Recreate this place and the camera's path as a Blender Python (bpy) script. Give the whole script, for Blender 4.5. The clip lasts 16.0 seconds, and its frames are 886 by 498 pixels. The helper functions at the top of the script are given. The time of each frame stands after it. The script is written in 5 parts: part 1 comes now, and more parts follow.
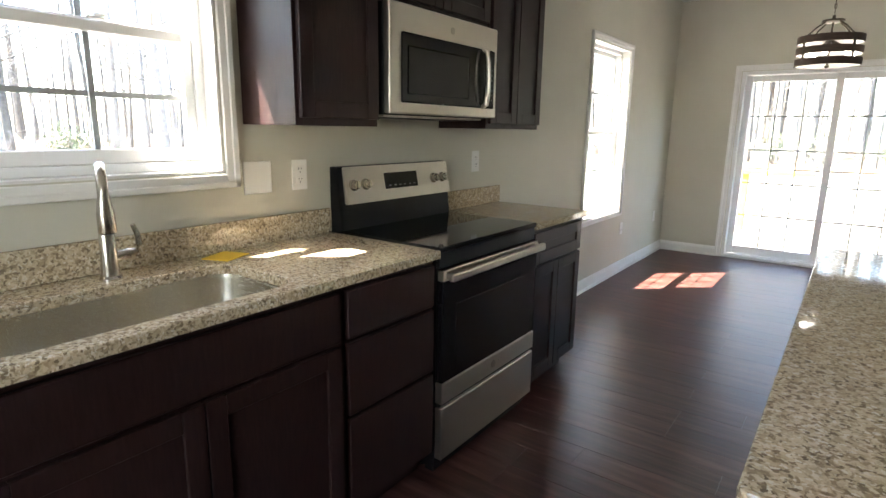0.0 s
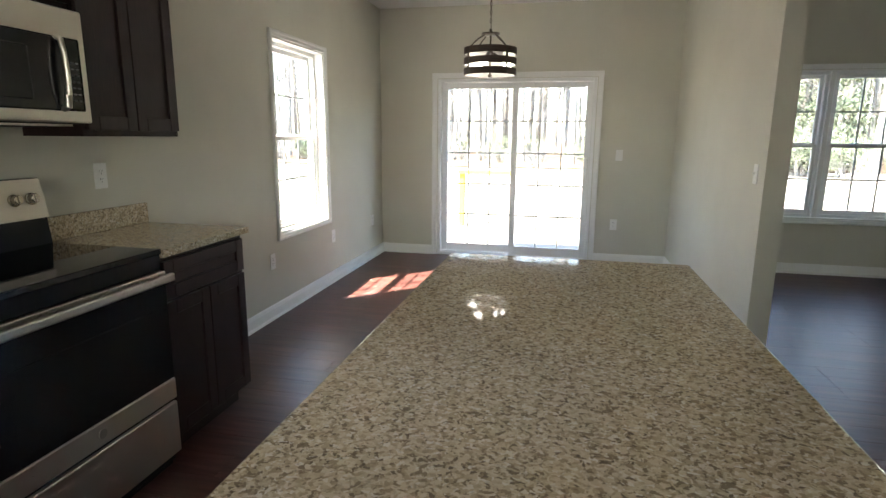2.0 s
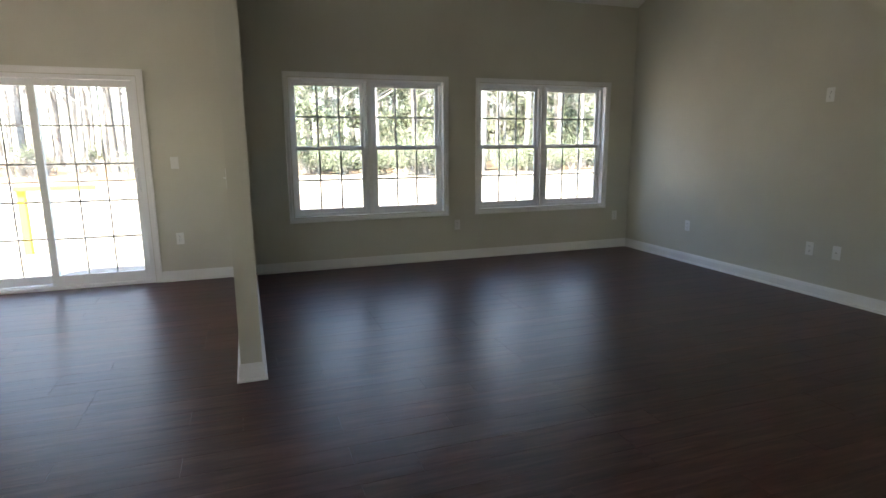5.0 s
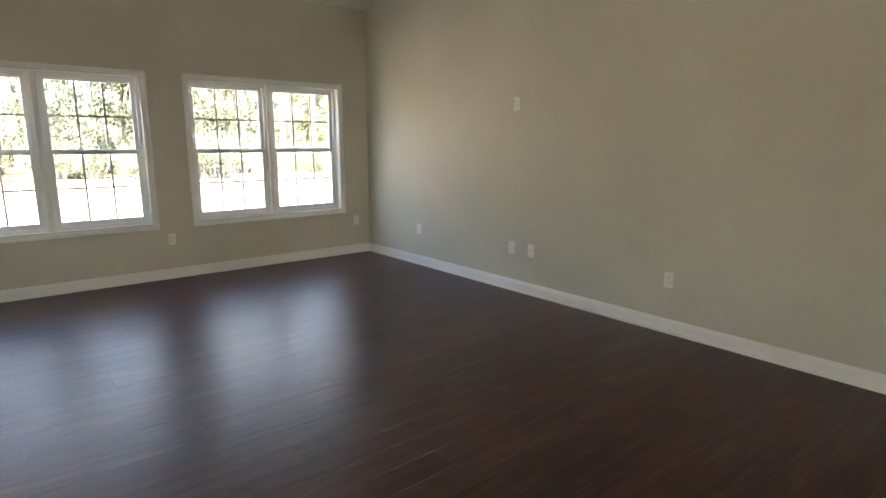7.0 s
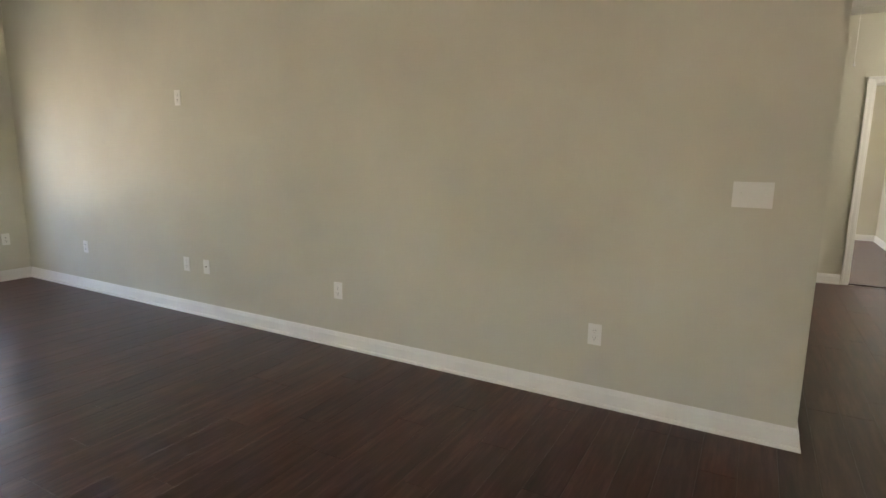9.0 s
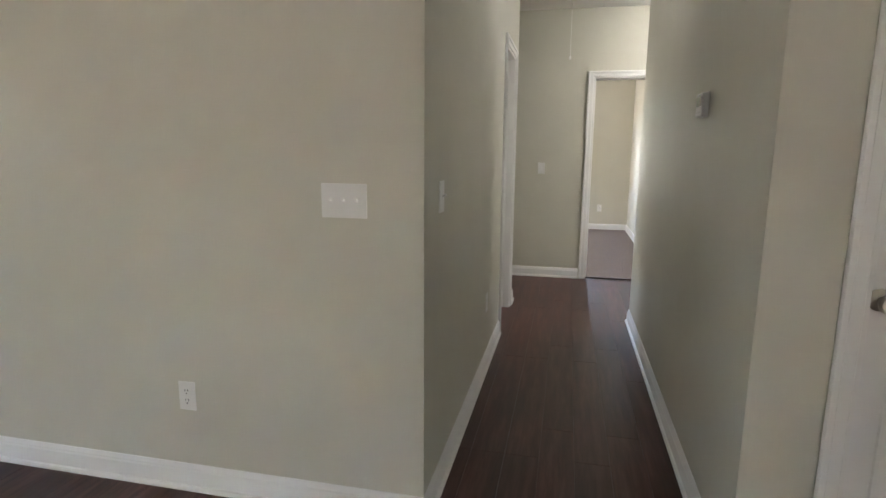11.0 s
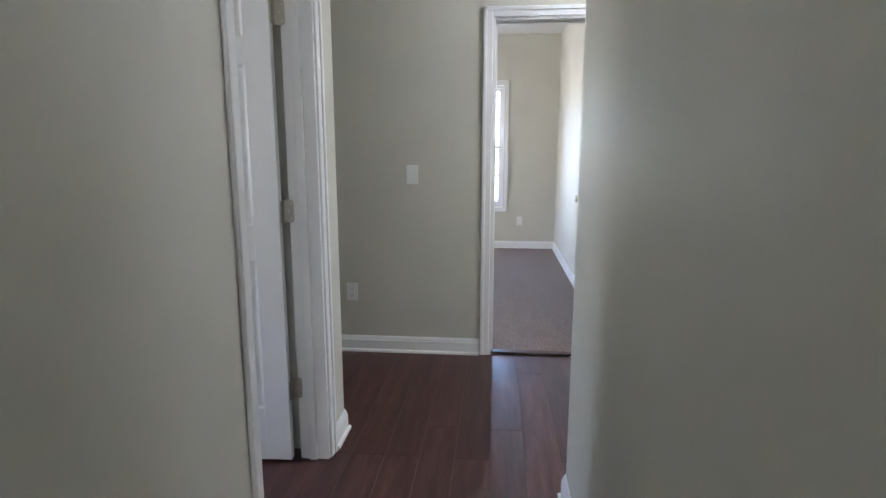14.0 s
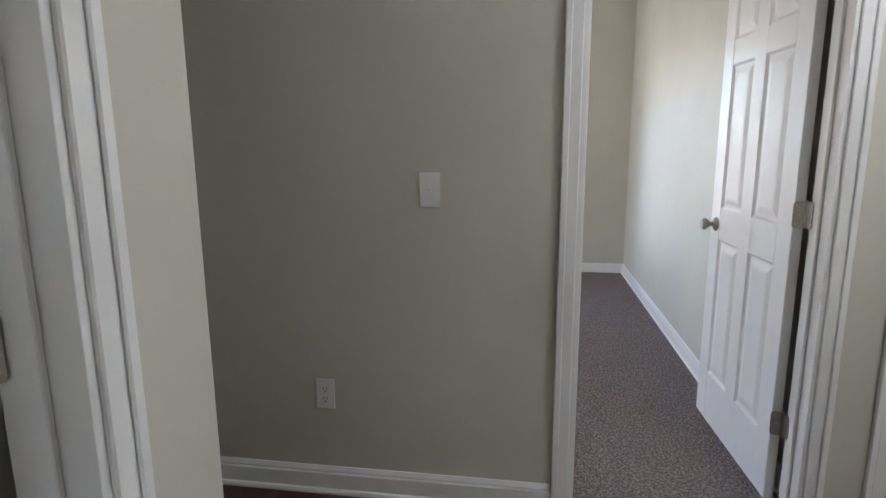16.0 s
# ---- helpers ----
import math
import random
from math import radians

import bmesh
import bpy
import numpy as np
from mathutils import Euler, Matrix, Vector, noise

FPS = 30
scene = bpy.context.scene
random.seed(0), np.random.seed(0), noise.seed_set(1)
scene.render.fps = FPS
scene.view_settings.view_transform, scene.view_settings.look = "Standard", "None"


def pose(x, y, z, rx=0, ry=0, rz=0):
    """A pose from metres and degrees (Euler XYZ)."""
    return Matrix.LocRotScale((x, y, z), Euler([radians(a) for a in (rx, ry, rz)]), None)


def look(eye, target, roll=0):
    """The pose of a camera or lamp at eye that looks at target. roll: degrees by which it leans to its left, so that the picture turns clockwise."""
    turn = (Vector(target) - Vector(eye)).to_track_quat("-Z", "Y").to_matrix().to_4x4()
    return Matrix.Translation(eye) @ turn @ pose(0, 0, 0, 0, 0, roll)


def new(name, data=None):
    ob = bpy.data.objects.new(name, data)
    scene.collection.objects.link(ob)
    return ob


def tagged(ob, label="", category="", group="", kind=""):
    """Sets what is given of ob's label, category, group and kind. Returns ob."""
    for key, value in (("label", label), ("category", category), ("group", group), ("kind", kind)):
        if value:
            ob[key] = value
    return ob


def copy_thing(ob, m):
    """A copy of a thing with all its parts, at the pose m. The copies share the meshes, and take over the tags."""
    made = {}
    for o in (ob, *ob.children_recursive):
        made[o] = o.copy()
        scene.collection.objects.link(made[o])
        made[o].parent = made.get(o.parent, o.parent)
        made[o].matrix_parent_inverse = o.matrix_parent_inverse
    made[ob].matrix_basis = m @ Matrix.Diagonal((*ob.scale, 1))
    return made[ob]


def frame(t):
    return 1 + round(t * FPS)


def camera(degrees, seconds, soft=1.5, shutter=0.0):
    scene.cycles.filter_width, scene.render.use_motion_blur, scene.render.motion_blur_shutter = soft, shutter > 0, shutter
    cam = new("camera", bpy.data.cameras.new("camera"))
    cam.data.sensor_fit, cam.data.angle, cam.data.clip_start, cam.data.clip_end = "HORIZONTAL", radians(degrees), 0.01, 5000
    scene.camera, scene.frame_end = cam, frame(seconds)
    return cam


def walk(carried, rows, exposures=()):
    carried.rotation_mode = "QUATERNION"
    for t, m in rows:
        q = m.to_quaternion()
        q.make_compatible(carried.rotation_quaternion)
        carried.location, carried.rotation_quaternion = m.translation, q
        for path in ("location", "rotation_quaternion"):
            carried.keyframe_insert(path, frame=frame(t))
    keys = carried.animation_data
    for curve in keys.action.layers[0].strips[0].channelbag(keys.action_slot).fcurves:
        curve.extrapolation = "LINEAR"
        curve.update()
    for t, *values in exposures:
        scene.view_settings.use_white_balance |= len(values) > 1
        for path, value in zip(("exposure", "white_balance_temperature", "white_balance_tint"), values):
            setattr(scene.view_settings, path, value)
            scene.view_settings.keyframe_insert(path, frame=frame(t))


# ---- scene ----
cam = camera(77.1, 16.0)

PATH = [
    (0, (-0.339, 0.293, 1.347), (-1.49, 1.873, 0.926), 0.9),
    (0.5, (-0.281, 0.409, 1.35), (-1.254, 2.106, 0.933), 0.7),
    (1, (-0.211, 0.569, 1.363), (-1.014, 2.354, 0.95), 0.5),
    (1.5, (-0.107, 0.7, 1.368), (-0.731, 2.556, 0.962), 0.4),
    (2, (0.019, 0.794, 1.367), (-0.397, 2.71, 0.968), 0.5),
    (2.5, (0.19, 0.874, 1.352), (-0.028, 2.824, 0.967), 0.1),
    (3, (0.352, 0.938, 1.362), (0.318, 2.901, 0.981), -0.2),
    (3.5, (0.535, 0.993, 1.349), (0.695, 2.951, 0.975), -0.5),
    (4, (0.74, 1.02, 1.35), (1.075, 2.957, 0.977), -0.5),
    (6.5, (1.939, 0.949, 1.366), (3.035, 2.579, 0.993), -0.1),
    (7, (2.112, 0.898, 1.392), (3.354, 2.42, 1.016), 0.0),
    (7.5, (2.227, 0.813, 1.434), (3.605, 2.212, 1.051), 0.3),
    (8, (2.498, 0.744, 1.373), (3.996, 2.021, 1.016), 1.1),
    (8.5, (2.759, 0.648, 1.338), (4.383, 1.764, 0.995), 1.2),
    (9, (3.023, 0.497, 1.346), (4.744, 1.457, 1.001), 0.7),
    (9.5, (3.281, 0.338, 1.333), (5.091, 1.117, 0.991), 0.9),
    (10, (3.521, 0.127, 1.353), (5.387, 0.76, 1.012), 0.7),
    (12.5, (5.358, -0.471, 1.319), (7.308, -0.212, 0.96), 0.6),
    (13, (5.802, -0.477, 1.335), (7.757, -0.254, 0.977), 0.6),
    (13.5, (6.277, -0.476, 1.338), (8.235, -0.29, 0.977), 0.7),
    (14, (6.688, -0.475, 1.32), (8.647, -0.288, 0.966), 0.0),
    (14.5, (7.109, -0.442, 1.305), (9.071, -0.266, 0.959), -0.3),
    (15, (7.558, -0.392, 1.32), (9.518, -0.223, 0.961), 0.3),
    (15.5, (7.933, -0.336, 1.306), (9.889, -0.122, 0.945), 0.2),
    (16, (8.292, -0.287, 1.309), (10.235, 0.017, 0.944), -0.4),
]
EXPOSURES = [(0, 4.4, 6850, 10), (1.5, 4.3, 6900, 9), (2.5, 3.95, 6900, 9), (4, 3.85, 6800, 10), (6.5, 4.55, 7900, 13), (8.5, 5.25, 8000, 14), (10, 5.2, 7650, 15), (12.5, 5.7, 5950, 18), (14, 5.25, 5900, 18), (16, 4.78, 6150, 18)]
walk(cam, [(t, look(eye, target, roll)) for t, eye, target, roll in PATH], EXPOSURES)

# ---- daylight ----
SUN_WAY = Vector((0.51, 0.46, -1.0)).normalized()
world = bpy.data.worlds.new("sky")
scene.world = world
world.use_nodes = True
wn = world.node_tree
sky = wn.nodes.new("ShaderNodeTexSky")
sky.sky_type = "NISHITA"
sky.sun_disc = False
sky.sun_elevation = math.asin(-SUN_WAY.z)
sky.sun_rotation = math.atan2(-SUN_WAY.x, -SUN_WAY.y)
sky.altitude, sky.dust_density = 50, 1.0
background = wn.nodes["Background"]
background.inputs["Strength"].default_value = 0.15
wn.links.new(sky.outputs["Color"], background.inputs["Color"])
sun = new("sun", bpy.data.lights.new("sun", "SUN"))
sun.data.energy, sun.data.angle, sun.data.color = 4.4, radians(0.5), (1.0, 0.94, 0.86)
sun.matrix_world = look((0, 0, 30), Vector((0, 0, 30)) + SUN_WAY)

# area lamp added at an invented south window to brighten kitchen and living room
south_fill = new("street_window_light", bpy.data.lights.new("street_window_light", "AREA"))
south_fill.data.shape = "RECTANGLE"
south_fill.data.size, south_fill.data.size_y, south_fill.data.energy = 1.4, 1.4, 1.2
south_fill.data.color = (0.98, 0.98, 1.0)
south_fill.matrix_world = look((-0.45, -2.57, 1.32), (-0.2, 2.0, 0.7))
# area lamp added at an unseen north window to brighten the bedroom
bedroom_fill = new("bedroom_window_light", bpy.data.lights.new("bedroom_window_light", "AREA"))
bedroom_fill.data.shape = "RECTANGLE"
bedroom_fill.data.size, bedroom_fill.data.size_y, bedroom_fill.data.energy = 1.7, 1.4, 1.5
bedroom_fill.data.color = (1.0, 0.95, 0.88)
bedroom_fill.matrix_world = look((12.3, 3.17, 1.35), (12.3, 0.0, 1.0))
# area lamp added out of sight to brighten the open leaf of door_2
hall_room_fill = new("hall_room_window_light", bpy.data.lights.new("hall_room_window_light", "AREA"))
hall_room_fill.data.shape = "RECTANGLE"
hall_room_fill.data.size, hall_room_fill.data.size_y, hall_room_fill.data.energy = 0.8, 1.0, 0.42
hall_room_fill.matrix_world = look((8.2, 2.57, 1.48), (8.4, 0.0, 1.2))

# ---- materials ----


def material(name, colour, rough=0.5, metal=0.0, **more):
    """A principled material; returns it with its node tree and shader."""
    m = bpy.data.materials.new(name)
    m.use_nodes = True
    nt = m.node_tree
    sh = nt.nodes["Principled BSDF"]
    sh.inputs["Base Color"].default_value = (*colour, 1)
    sh.inputs["Roughness"].default_value = rough
    sh.inputs["Metallic"].default_value = metal
    for key, value in more.items():
        sh.inputs[key.replace("_", " ").title().replace("Ior", "IOR")].default_value = value
    return m, nt, sh


def coords(nt, scale=(1, 1, 1), offset_by_object=False, island=False):
    tc = nt.nodes.new("ShaderNodeTexCoord")
    mp = nt.nodes.new("ShaderNodeMapping")
    mp.inputs["Scale"].default_value = scale
    nt.links.new(tc.outputs["Object"], mp.inputs["Vector"])
    if offset_by_object:
        info = nt.nodes.new("ShaderNodeNewGeometry" if island else "ShaderNodeObjectInfo")
        mul = nt.nodes.new("ShaderNodeMath")
        mul.operation = "MULTIPLY"
        mul.inputs[1].default_value = 57.0
        nt.links.new(info.outputs["Random Per Island" if island else "Random"], mul.inputs[0])
        comb = nt.nodes.new("ShaderNodeCombineXYZ")
        for axis in "XYZ":
            nt.links.new(mul.outputs[0], comb.inputs[axis])
        nt.links.new(comb.outputs[0], mp.inputs["Location"])
    return mp.outputs["Vector"]


def noise_tex(nt, vec, scale, detail=3.0, rough=0.5):
    n = nt.nodes.new("ShaderNodeTexNoise")
    n.inputs["Scale"].default_value, n.inputs["Detail"].default_value = scale, detail
    n.inputs["Roughness"].default_value = rough
    nt.links.new(vec, n.inputs["Vector"])
    return n.outputs["Fac"]


def ramp(nt, fac, stops):
    r = nt.nodes.new("ShaderNodeValToRGB")
    els = r.color_ramp.elements
    while len(els) < len(stops):
        els.new(0.5)
    for e, (p, c) in zip(els, stops):
        e.position, e.color = p, (*c, 1)
    nt.links.new(fac, r.inputs["Fac"])
    return r.outputs["Color"]


def mix(nt, fac, a, b, mode="MIX"):
    m = nt.nodes.new("ShaderNodeMix")
    m.data_type, m.blend_type = "RGBA", mode
    for sock, value in ((m.inputs["Factor"], fac), (m.inputs["A"], a), (m.inputs["B"], b)):
        if isinstance(value, (int, float)):
            sock.default_value = value
        elif isinstance(value, tuple):
            sock.default_value = (*value, 1)
        else:
            nt.links.new(value, sock)
    return m.outputs["Result"]


def bump(nt, sh, height, strength, distance):
    b = nt.nodes.new("ShaderNodeBump")
    b.inputs["Strength"].default_value, b.inputs["Distance"].default_value = strength, distance
    nt.links.new(height, b.inputs["Height"])
    nt.links.new(b.outputs["Normal"], sh.inputs["Normal"])


def spread(nt, fac, low, high):
    r = nt.nodes.new("ShaderNodeMapRange")
    r.inputs["To Min"].default_value, r.inputs["To Max"].default_value = low, high
    nt.links.new(fac, r.inputs["Value"])
    return r.outputs["Result"]


def painted(name, colour, rough, grain=0.05, stipple=260.0, relief=0.0006):
    """Rolled paint: faint broad unevenness and a fine roller stipple."""
    m, nt, sh = material(name, colour, rough)
    vec = coords(nt)
    broad = noise_tex(nt, vec, 1.3, 4)
    low = tuple(c * (1 - grain) for c in colour)
    high = tuple(min(1, c * (1 + grain)) for c in colour)
    nt.links.new(ramp(nt, broad, [(0.3, low), (0.7, high)]), sh.inputs["Base Color"])
    fine = noise_tex(nt, vec, stipple, 2)
    nt.links.new(spread(nt, noise_tex(nt, vec, 6, 3), rough - 0.06, rough + 0.06), sh.inputs["Roughness"])
    bump(nt, sh, fine, 0.35, relief)
    return m


WALL = painted("wall_paint", (0.585, 0.57, 0.485), 0.55)
CEILING = painted("ceiling_paint", (0.80, 0.80, 0.78), 0.8, 0.02, 120.0, 0.001)
TRIM = painted("white_trim_paint", (0.80, 0.80, 0.78), 0.32, 0.02, 90.0, 0.0002)
DOOR = painted("white_door_paint", (0.80, 0.80, 0.79), 0.36, 0.02, 150.0, 0.0003)
VINYL = painted("white_vinyl", (0.82, 0.83, 0.83), 0.35, 0.015, 60.0, 0.0001)
PLASTIC = painted("white_plastic", (0.78, 0.78, 0.75), 0.3, 0.01, 200.0, 0.0001)


def stained_wood(name, dark, light, rough, stretch=(9, 9, 1.1), grain=14.0):
    m, nt, sh = material(name, dark, rough)
    vec = coords(nt, stretch)
    g = noise_tex(nt, vec, grain, 6, 0.6)
    col = ramp(nt, g, [(0.3, dark), (0.75, light)])
    broad = noise_tex(nt, coords(nt), 2.2, 3)
    nt.links.new(mix(nt, spread(nt, broad, 0.0, 0.35), col, tuple(c * 0.6 for c in dark)), sh.inputs["Base Color"])
    nt.links.new(spread(nt, g, rough - 0.07, rough + 0.1), sh.inputs["Roughness"])
    bump(nt, sh, g, 0.12, 0.0005)
    sh.inputs["Specular IOR Level"].default_value = 0.3
    return m


CABINET = stained_wood("espresso_wood", (0.017, 0.0068, 0.0062), (0.036, 0.0165, 0.0145), 0.42)
BAND = stained_wood("dark_wood_band", (0.05, 0.032, 0.022), (0.12, 0.08, 0.06), 0.55, (1, 1, 8))


def make_floor(name, island):
    """Dark red-brown vinyl plank: long scraped grain along the board, hue and depth vary from board to board."""
    m, nt, sh = material(name, (0.05, 0.02, 0.016), 0.3)
    g = noise_tex(nt, coords(nt, (0.9, 8, 1), True, island), 3.0, 8, 0.62)
    streak = noise_tex(nt, coords(nt, (0.5, 16, 1), True, island), 4.0, 5, 0.65)
    scrape = noise_tex(nt, coords(nt, (0.8, 9, 1), True, island), 5.0, 2, 0.4)
    col = ramp(nt, g, [(0.28, (0.027, 0.0104, 0.0092)), (0.5, (0.071, 0.0292, 0.0248)), (0.75, (0.150, 0.072, 0.060))])
    col = mix(nt, spread(nt, streak, 0.0, 0.5), col, (0.040, 0.0145, 0.0125))
    info = nt.nodes.new("ShaderNodeNewGeometry" if island else "ShaderNodeObjectInfo")
    tone = ramp(nt, info.outputs["Random Per Island" if island else "Random"], [(0.0, (0.8, 0.8, 0.8)), (1.0, (1.2, 1.16, 1.14))])
    nt.links.new(mix(nt, 1.0, col, tone, "MULTIPLY"), sh.inputs["Base Color"])
    nt.links.new(spread(nt, g, 0.29, 0.40), sh.inputs["Roughness"])
    sh.inputs["Specular IOR Level"].default_value = 0.40
    relief = nt.nodes.new("ShaderNodeMath")
    relief.operation = "MULTIPLY_ADD"
    relief.inputs[1].default_value = 0.35
    nt.links.new(streak, relief.inputs[0])
    nt.links.new(scrape, relief.inputs[2])
    bump(nt, sh, relief.outputs[0], 0.5, 0.0016)
    return m


PLANK, PLANK_REST = make_floor("dark_plank", False), make_floor("dark_plank_rest", True)
SUBFLOOR, _, _ = material("plank_joint", (0.012, 0.006, 0.005), 0.8)


def make_granite():
    """Tan granite with grey, dark brown and pale crystals of a few millimetres."""
    m, nt, sh = material("granite", (0.4, 0.34, 0.26), 0.12)
    vec = coords(nt)
    v = nt.nodes.new("ShaderNodeTexVoronoi")
    v.inputs["Scale"].default_value = 165
    warp = nt.nodes.new("ShaderNodeTexNoise")
    warp.inputs["Scale"].default_value, warp.inputs["Detail"].default_value = 70, 3
    nt.links.new(vec, warp.inputs["Vector"])
    vm = mix(nt, 0.02, vec, warp.outputs["Color"])
    nt.links.new(vm, v.inputs["Vector"])
    sep = nt.nodes.new("ShaderNodeSeparateColor")
    nt.links.new(v.outputs["Color"], sep.inputs["Color"])
    crystals = ramp(nt, sep.outputs[0], [(0.0, (0.075, 0.055, 0.040)), (0.13, (0.21, 0.155, 0.10)), (0.3, (0.40, 0.315, 0.205)),
                                         (0.55, (0.57, 0.47, 0.325)), (0.85, (0.66, 0.565, 0.415)), (1.0, (0.77, 0.72, 0.61))])
    drift = noise_tex(nt, vec, 16, 5, 0.65)
    col = mix(nt, spread(nt, drift, 0.0, 0.45), crystals, (0.58, 0.465, 0.31))
    blot = ramp(nt, noise_tex(nt, vec, 95, 4, 0.65), [(0.54, (0, 0, 0)), (0.66, (1, 1, 1))])
    col = mix(nt, blot, col, mix(nt, 0.48, col, (0.13, 0.09, 0.062)))
    nt.links.new(col, sh.inputs["Base Color"])
    nt.links.new(spread(nt, noise_tex(nt, vec, 20, 3), 0.03, 0.07), sh.inputs["Roughness"])
    bump(nt, sh, drift, 0.05, 0.0006)
    return m


GRANITE = make_granite()


def brushed(name, colour, rough, stretch):
    m, nt, sh = material(name, colour, rough, 1.0)
    vec = coords(nt, stretch)
    g = noise_tex(nt, vec, 22, 4, 0.7)
    nt.links.new(spread(nt, g, rough - 0.06, rough + 0.1), sh.inputs["Roughness"])
    nt.links.new(mix(nt, spread(nt, noise_tex(nt, coords(nt), 3, 2), 0, 0.2), colour, tuple(c * 0.8 for c in colour)), sh.inputs["Base Color"])
    bump(nt, sh, g, 0.06, 0.0003)
    return m


STEEL = brushed("brushed_steel", (0.66, 0.62, 0.56), 0.28, (40, 1, 40))
SINK_STEEL = brushed("sink_steel", (0.68, 0.64, 0.55), 0.24, (1, 30, 30))
NICKEL = brushed("brushed_nickel", (0.55, 0.51, 0.45), 0.22, (20, 20, 3))
HINGE = brushed("satin_nickel", (0.48, 0.45, 0.40), 0.32, (20, 20, 6))
BLACK_GLASS, _, _ = material("black_glass", (0.006, 0.006, 0.007), 0.04)
SMOKED, _, _ = material("smoked_glass", (0.008, 0.0075, 0.0075), 0.22)
BLACK = painted("black_enamel", (0.006, 0.006, 0.007), 0.42, 0.1, 300.0, 0.0001)
BLACK.node_tree.nodes["Principled BSDF"].inputs["Specular IOR Level"].default_value = 0.25
# near black: the nozzle's own colour, and shade painted into slots, gap and vent
DARK_SLOT, _, _ = material("dark_slot", (0.01, 0.01, 0.01), 0.7)
LABEL_GREY, _, _ = material("grey_print", (0.13, 0.13, 0.13), 0.5)
DISPLAY, _, _ = material("dark_display", (0.015, 0.012, 0.012), 0.1)
YELLOW_CARD = painted("yellow_paper", (0.75, 0.48, 0.02), 0.6, 0.03, 400.0, 0.0001)
YELLOW_WOOD = painted("yellow_lumber", (0.62, 0.43, 0.06), 0.7, 0.15, 60.0, 0.001)


def make_glass():
    m, nt, sh = material("window_glass", (1, 1, 1), 0.0)
    sh.inputs["Transmission Weight"].default_value = 1.0
    sh.inputs["IOR"].default_value = 1.06
    sh.inputs["Base Color"].default_value = (0.66, 0.68, 0.68, 1)
    return m


GLASS = make_glass()


def glow(name, colour, strength):
    m, nt, sh = material(name, colour, 0.4)
    sh.inputs["Emission Color"].default_value = (*colour, 1)
    sh.inputs["Emission Strength"].default_value = strength
    return m


BULB = glow("lit_bulb", (1.0, 0.97, 0.93), 1.5)


def make_carpet():
    """Cut pile: speckled tufts a centimetre across, with trodden and vacuumed shading."""
    m, nt, sh = material("carpet_pile", (0.3, 0.26, 0.23), 0.95)
    vec = coords(nt)
    tuft = noise_tex(nt, vec, 95, 4, 0.8)
    clump = noise_tex(nt, vec, 30, 4, 0.6)
    tread = noise_tex(nt, coords(nt, (1, 2.2, 1)), 2.4, 4, 0.6)
    col = ramp(nt, tuft, [(0.39, (0.075, 0.050, 0.042)), (0.5, (0.235, 0.18, 0.155)), (0.62, (0.52, 0.43, 0.38))])
    col = mix(nt, spread(nt, clump, 0.0, 0.35), col, (0.18, 0.135, 0.115))
    nt.links.new(mix(nt, spread(nt, tread, -0.12, 0.30), col, (0.34, 0.275, 0.245)), sh.inputs["Base Color"])
    bump(nt, sh, tuft, 1.0, 0.02)
    return m


CARPET = make_carpet()


def earth(name, stops, scale, rough=0.9, relief=0.03):
    m, nt, sh = material(name, stops[0][1], rough)
    vec = coords(nt)
    g = noise_tex(nt, vec, scale, 8, 0.65)
    nt.links.new(ramp(nt, g, stops), sh.inputs["Base Color"])
    bump(nt, sh, noise_tex(nt, vec, scale * 9, 4), 0.6, relief)
    return m


SAND = earth("sandy_ground", [(0.3, (0.21, 0.185, 0.15)), (0.7, (0.29, 0.265, 0.225))], 0.5)
LITTER = earth("leaf_litter", [(0.3, (0.13, 0.085, 0.05)), (0.7, (0.26, 0.19, 0.12))], 1.5)
BARK = earth("grey_bark", [(0.3, (0.085, 0.078, 0.070)), (0.7, (0.18, 0.17, 0.155))], 5.0)
PALE_BARK = earth("pale_bark", [(0.3, (0.17, 0.16, 0.15)), (0.7, (0.34, 0.33, 0.31))], 5.0)
LEAF = earth("green_foliage", [(0.3, (0.09, 0.115, 0.07)), (0.7, (0.19, 0.22, 0.145))], 3.0)
# plain pale colour of the added sun blocker
BLOCKER_PALE = painted("blocker_pale", (0.6, 0.6, 0.58), 0.6)

# ---- building blocks ----


def box(bm, x0, x1, y0, y1, z0, z1, bevel=0.0, segments=1):
    """An upright block from corner to corner, its edges bevelled."""
    m = Matrix.LocRotScale(((x0 + x1) / 2, (y0 + y1) / 2, (z0 + z1) / 2), None, (abs(x1 - x0), abs(y1 - y0), abs(z1 - z0)))
    out = bmesh.ops.create_cube(bm, size=1.0, matrix=m)
    if bevel > 0:
        edges = list({e for v in out["verts"] for e in v.link_edges})
        bmesh.ops.bevel(bm, geom=edges, offset=bevel, segments=segments, affect="EDGES", profile=0.5)
    return bm


def block(*args, **more):
    return box(bmesh.new(), *args, **more)


def rod(bm, a, b, r0, r1=None, sides=12):
    """A round bar from a to b."""
    a, b = Vector(a), Vector(b)
    m = Matrix.Translation((a + b) / 2) @ (b - a).to_track_quat("Z", "Y").to_matrix().to_4x4()
    bmesh.ops.create_cone(bm, cap_ends=True, segments=sides, radius1=r0, radius2=r0 if r1 is None else r1, depth=(b - a).length, matrix=m)
    return bm


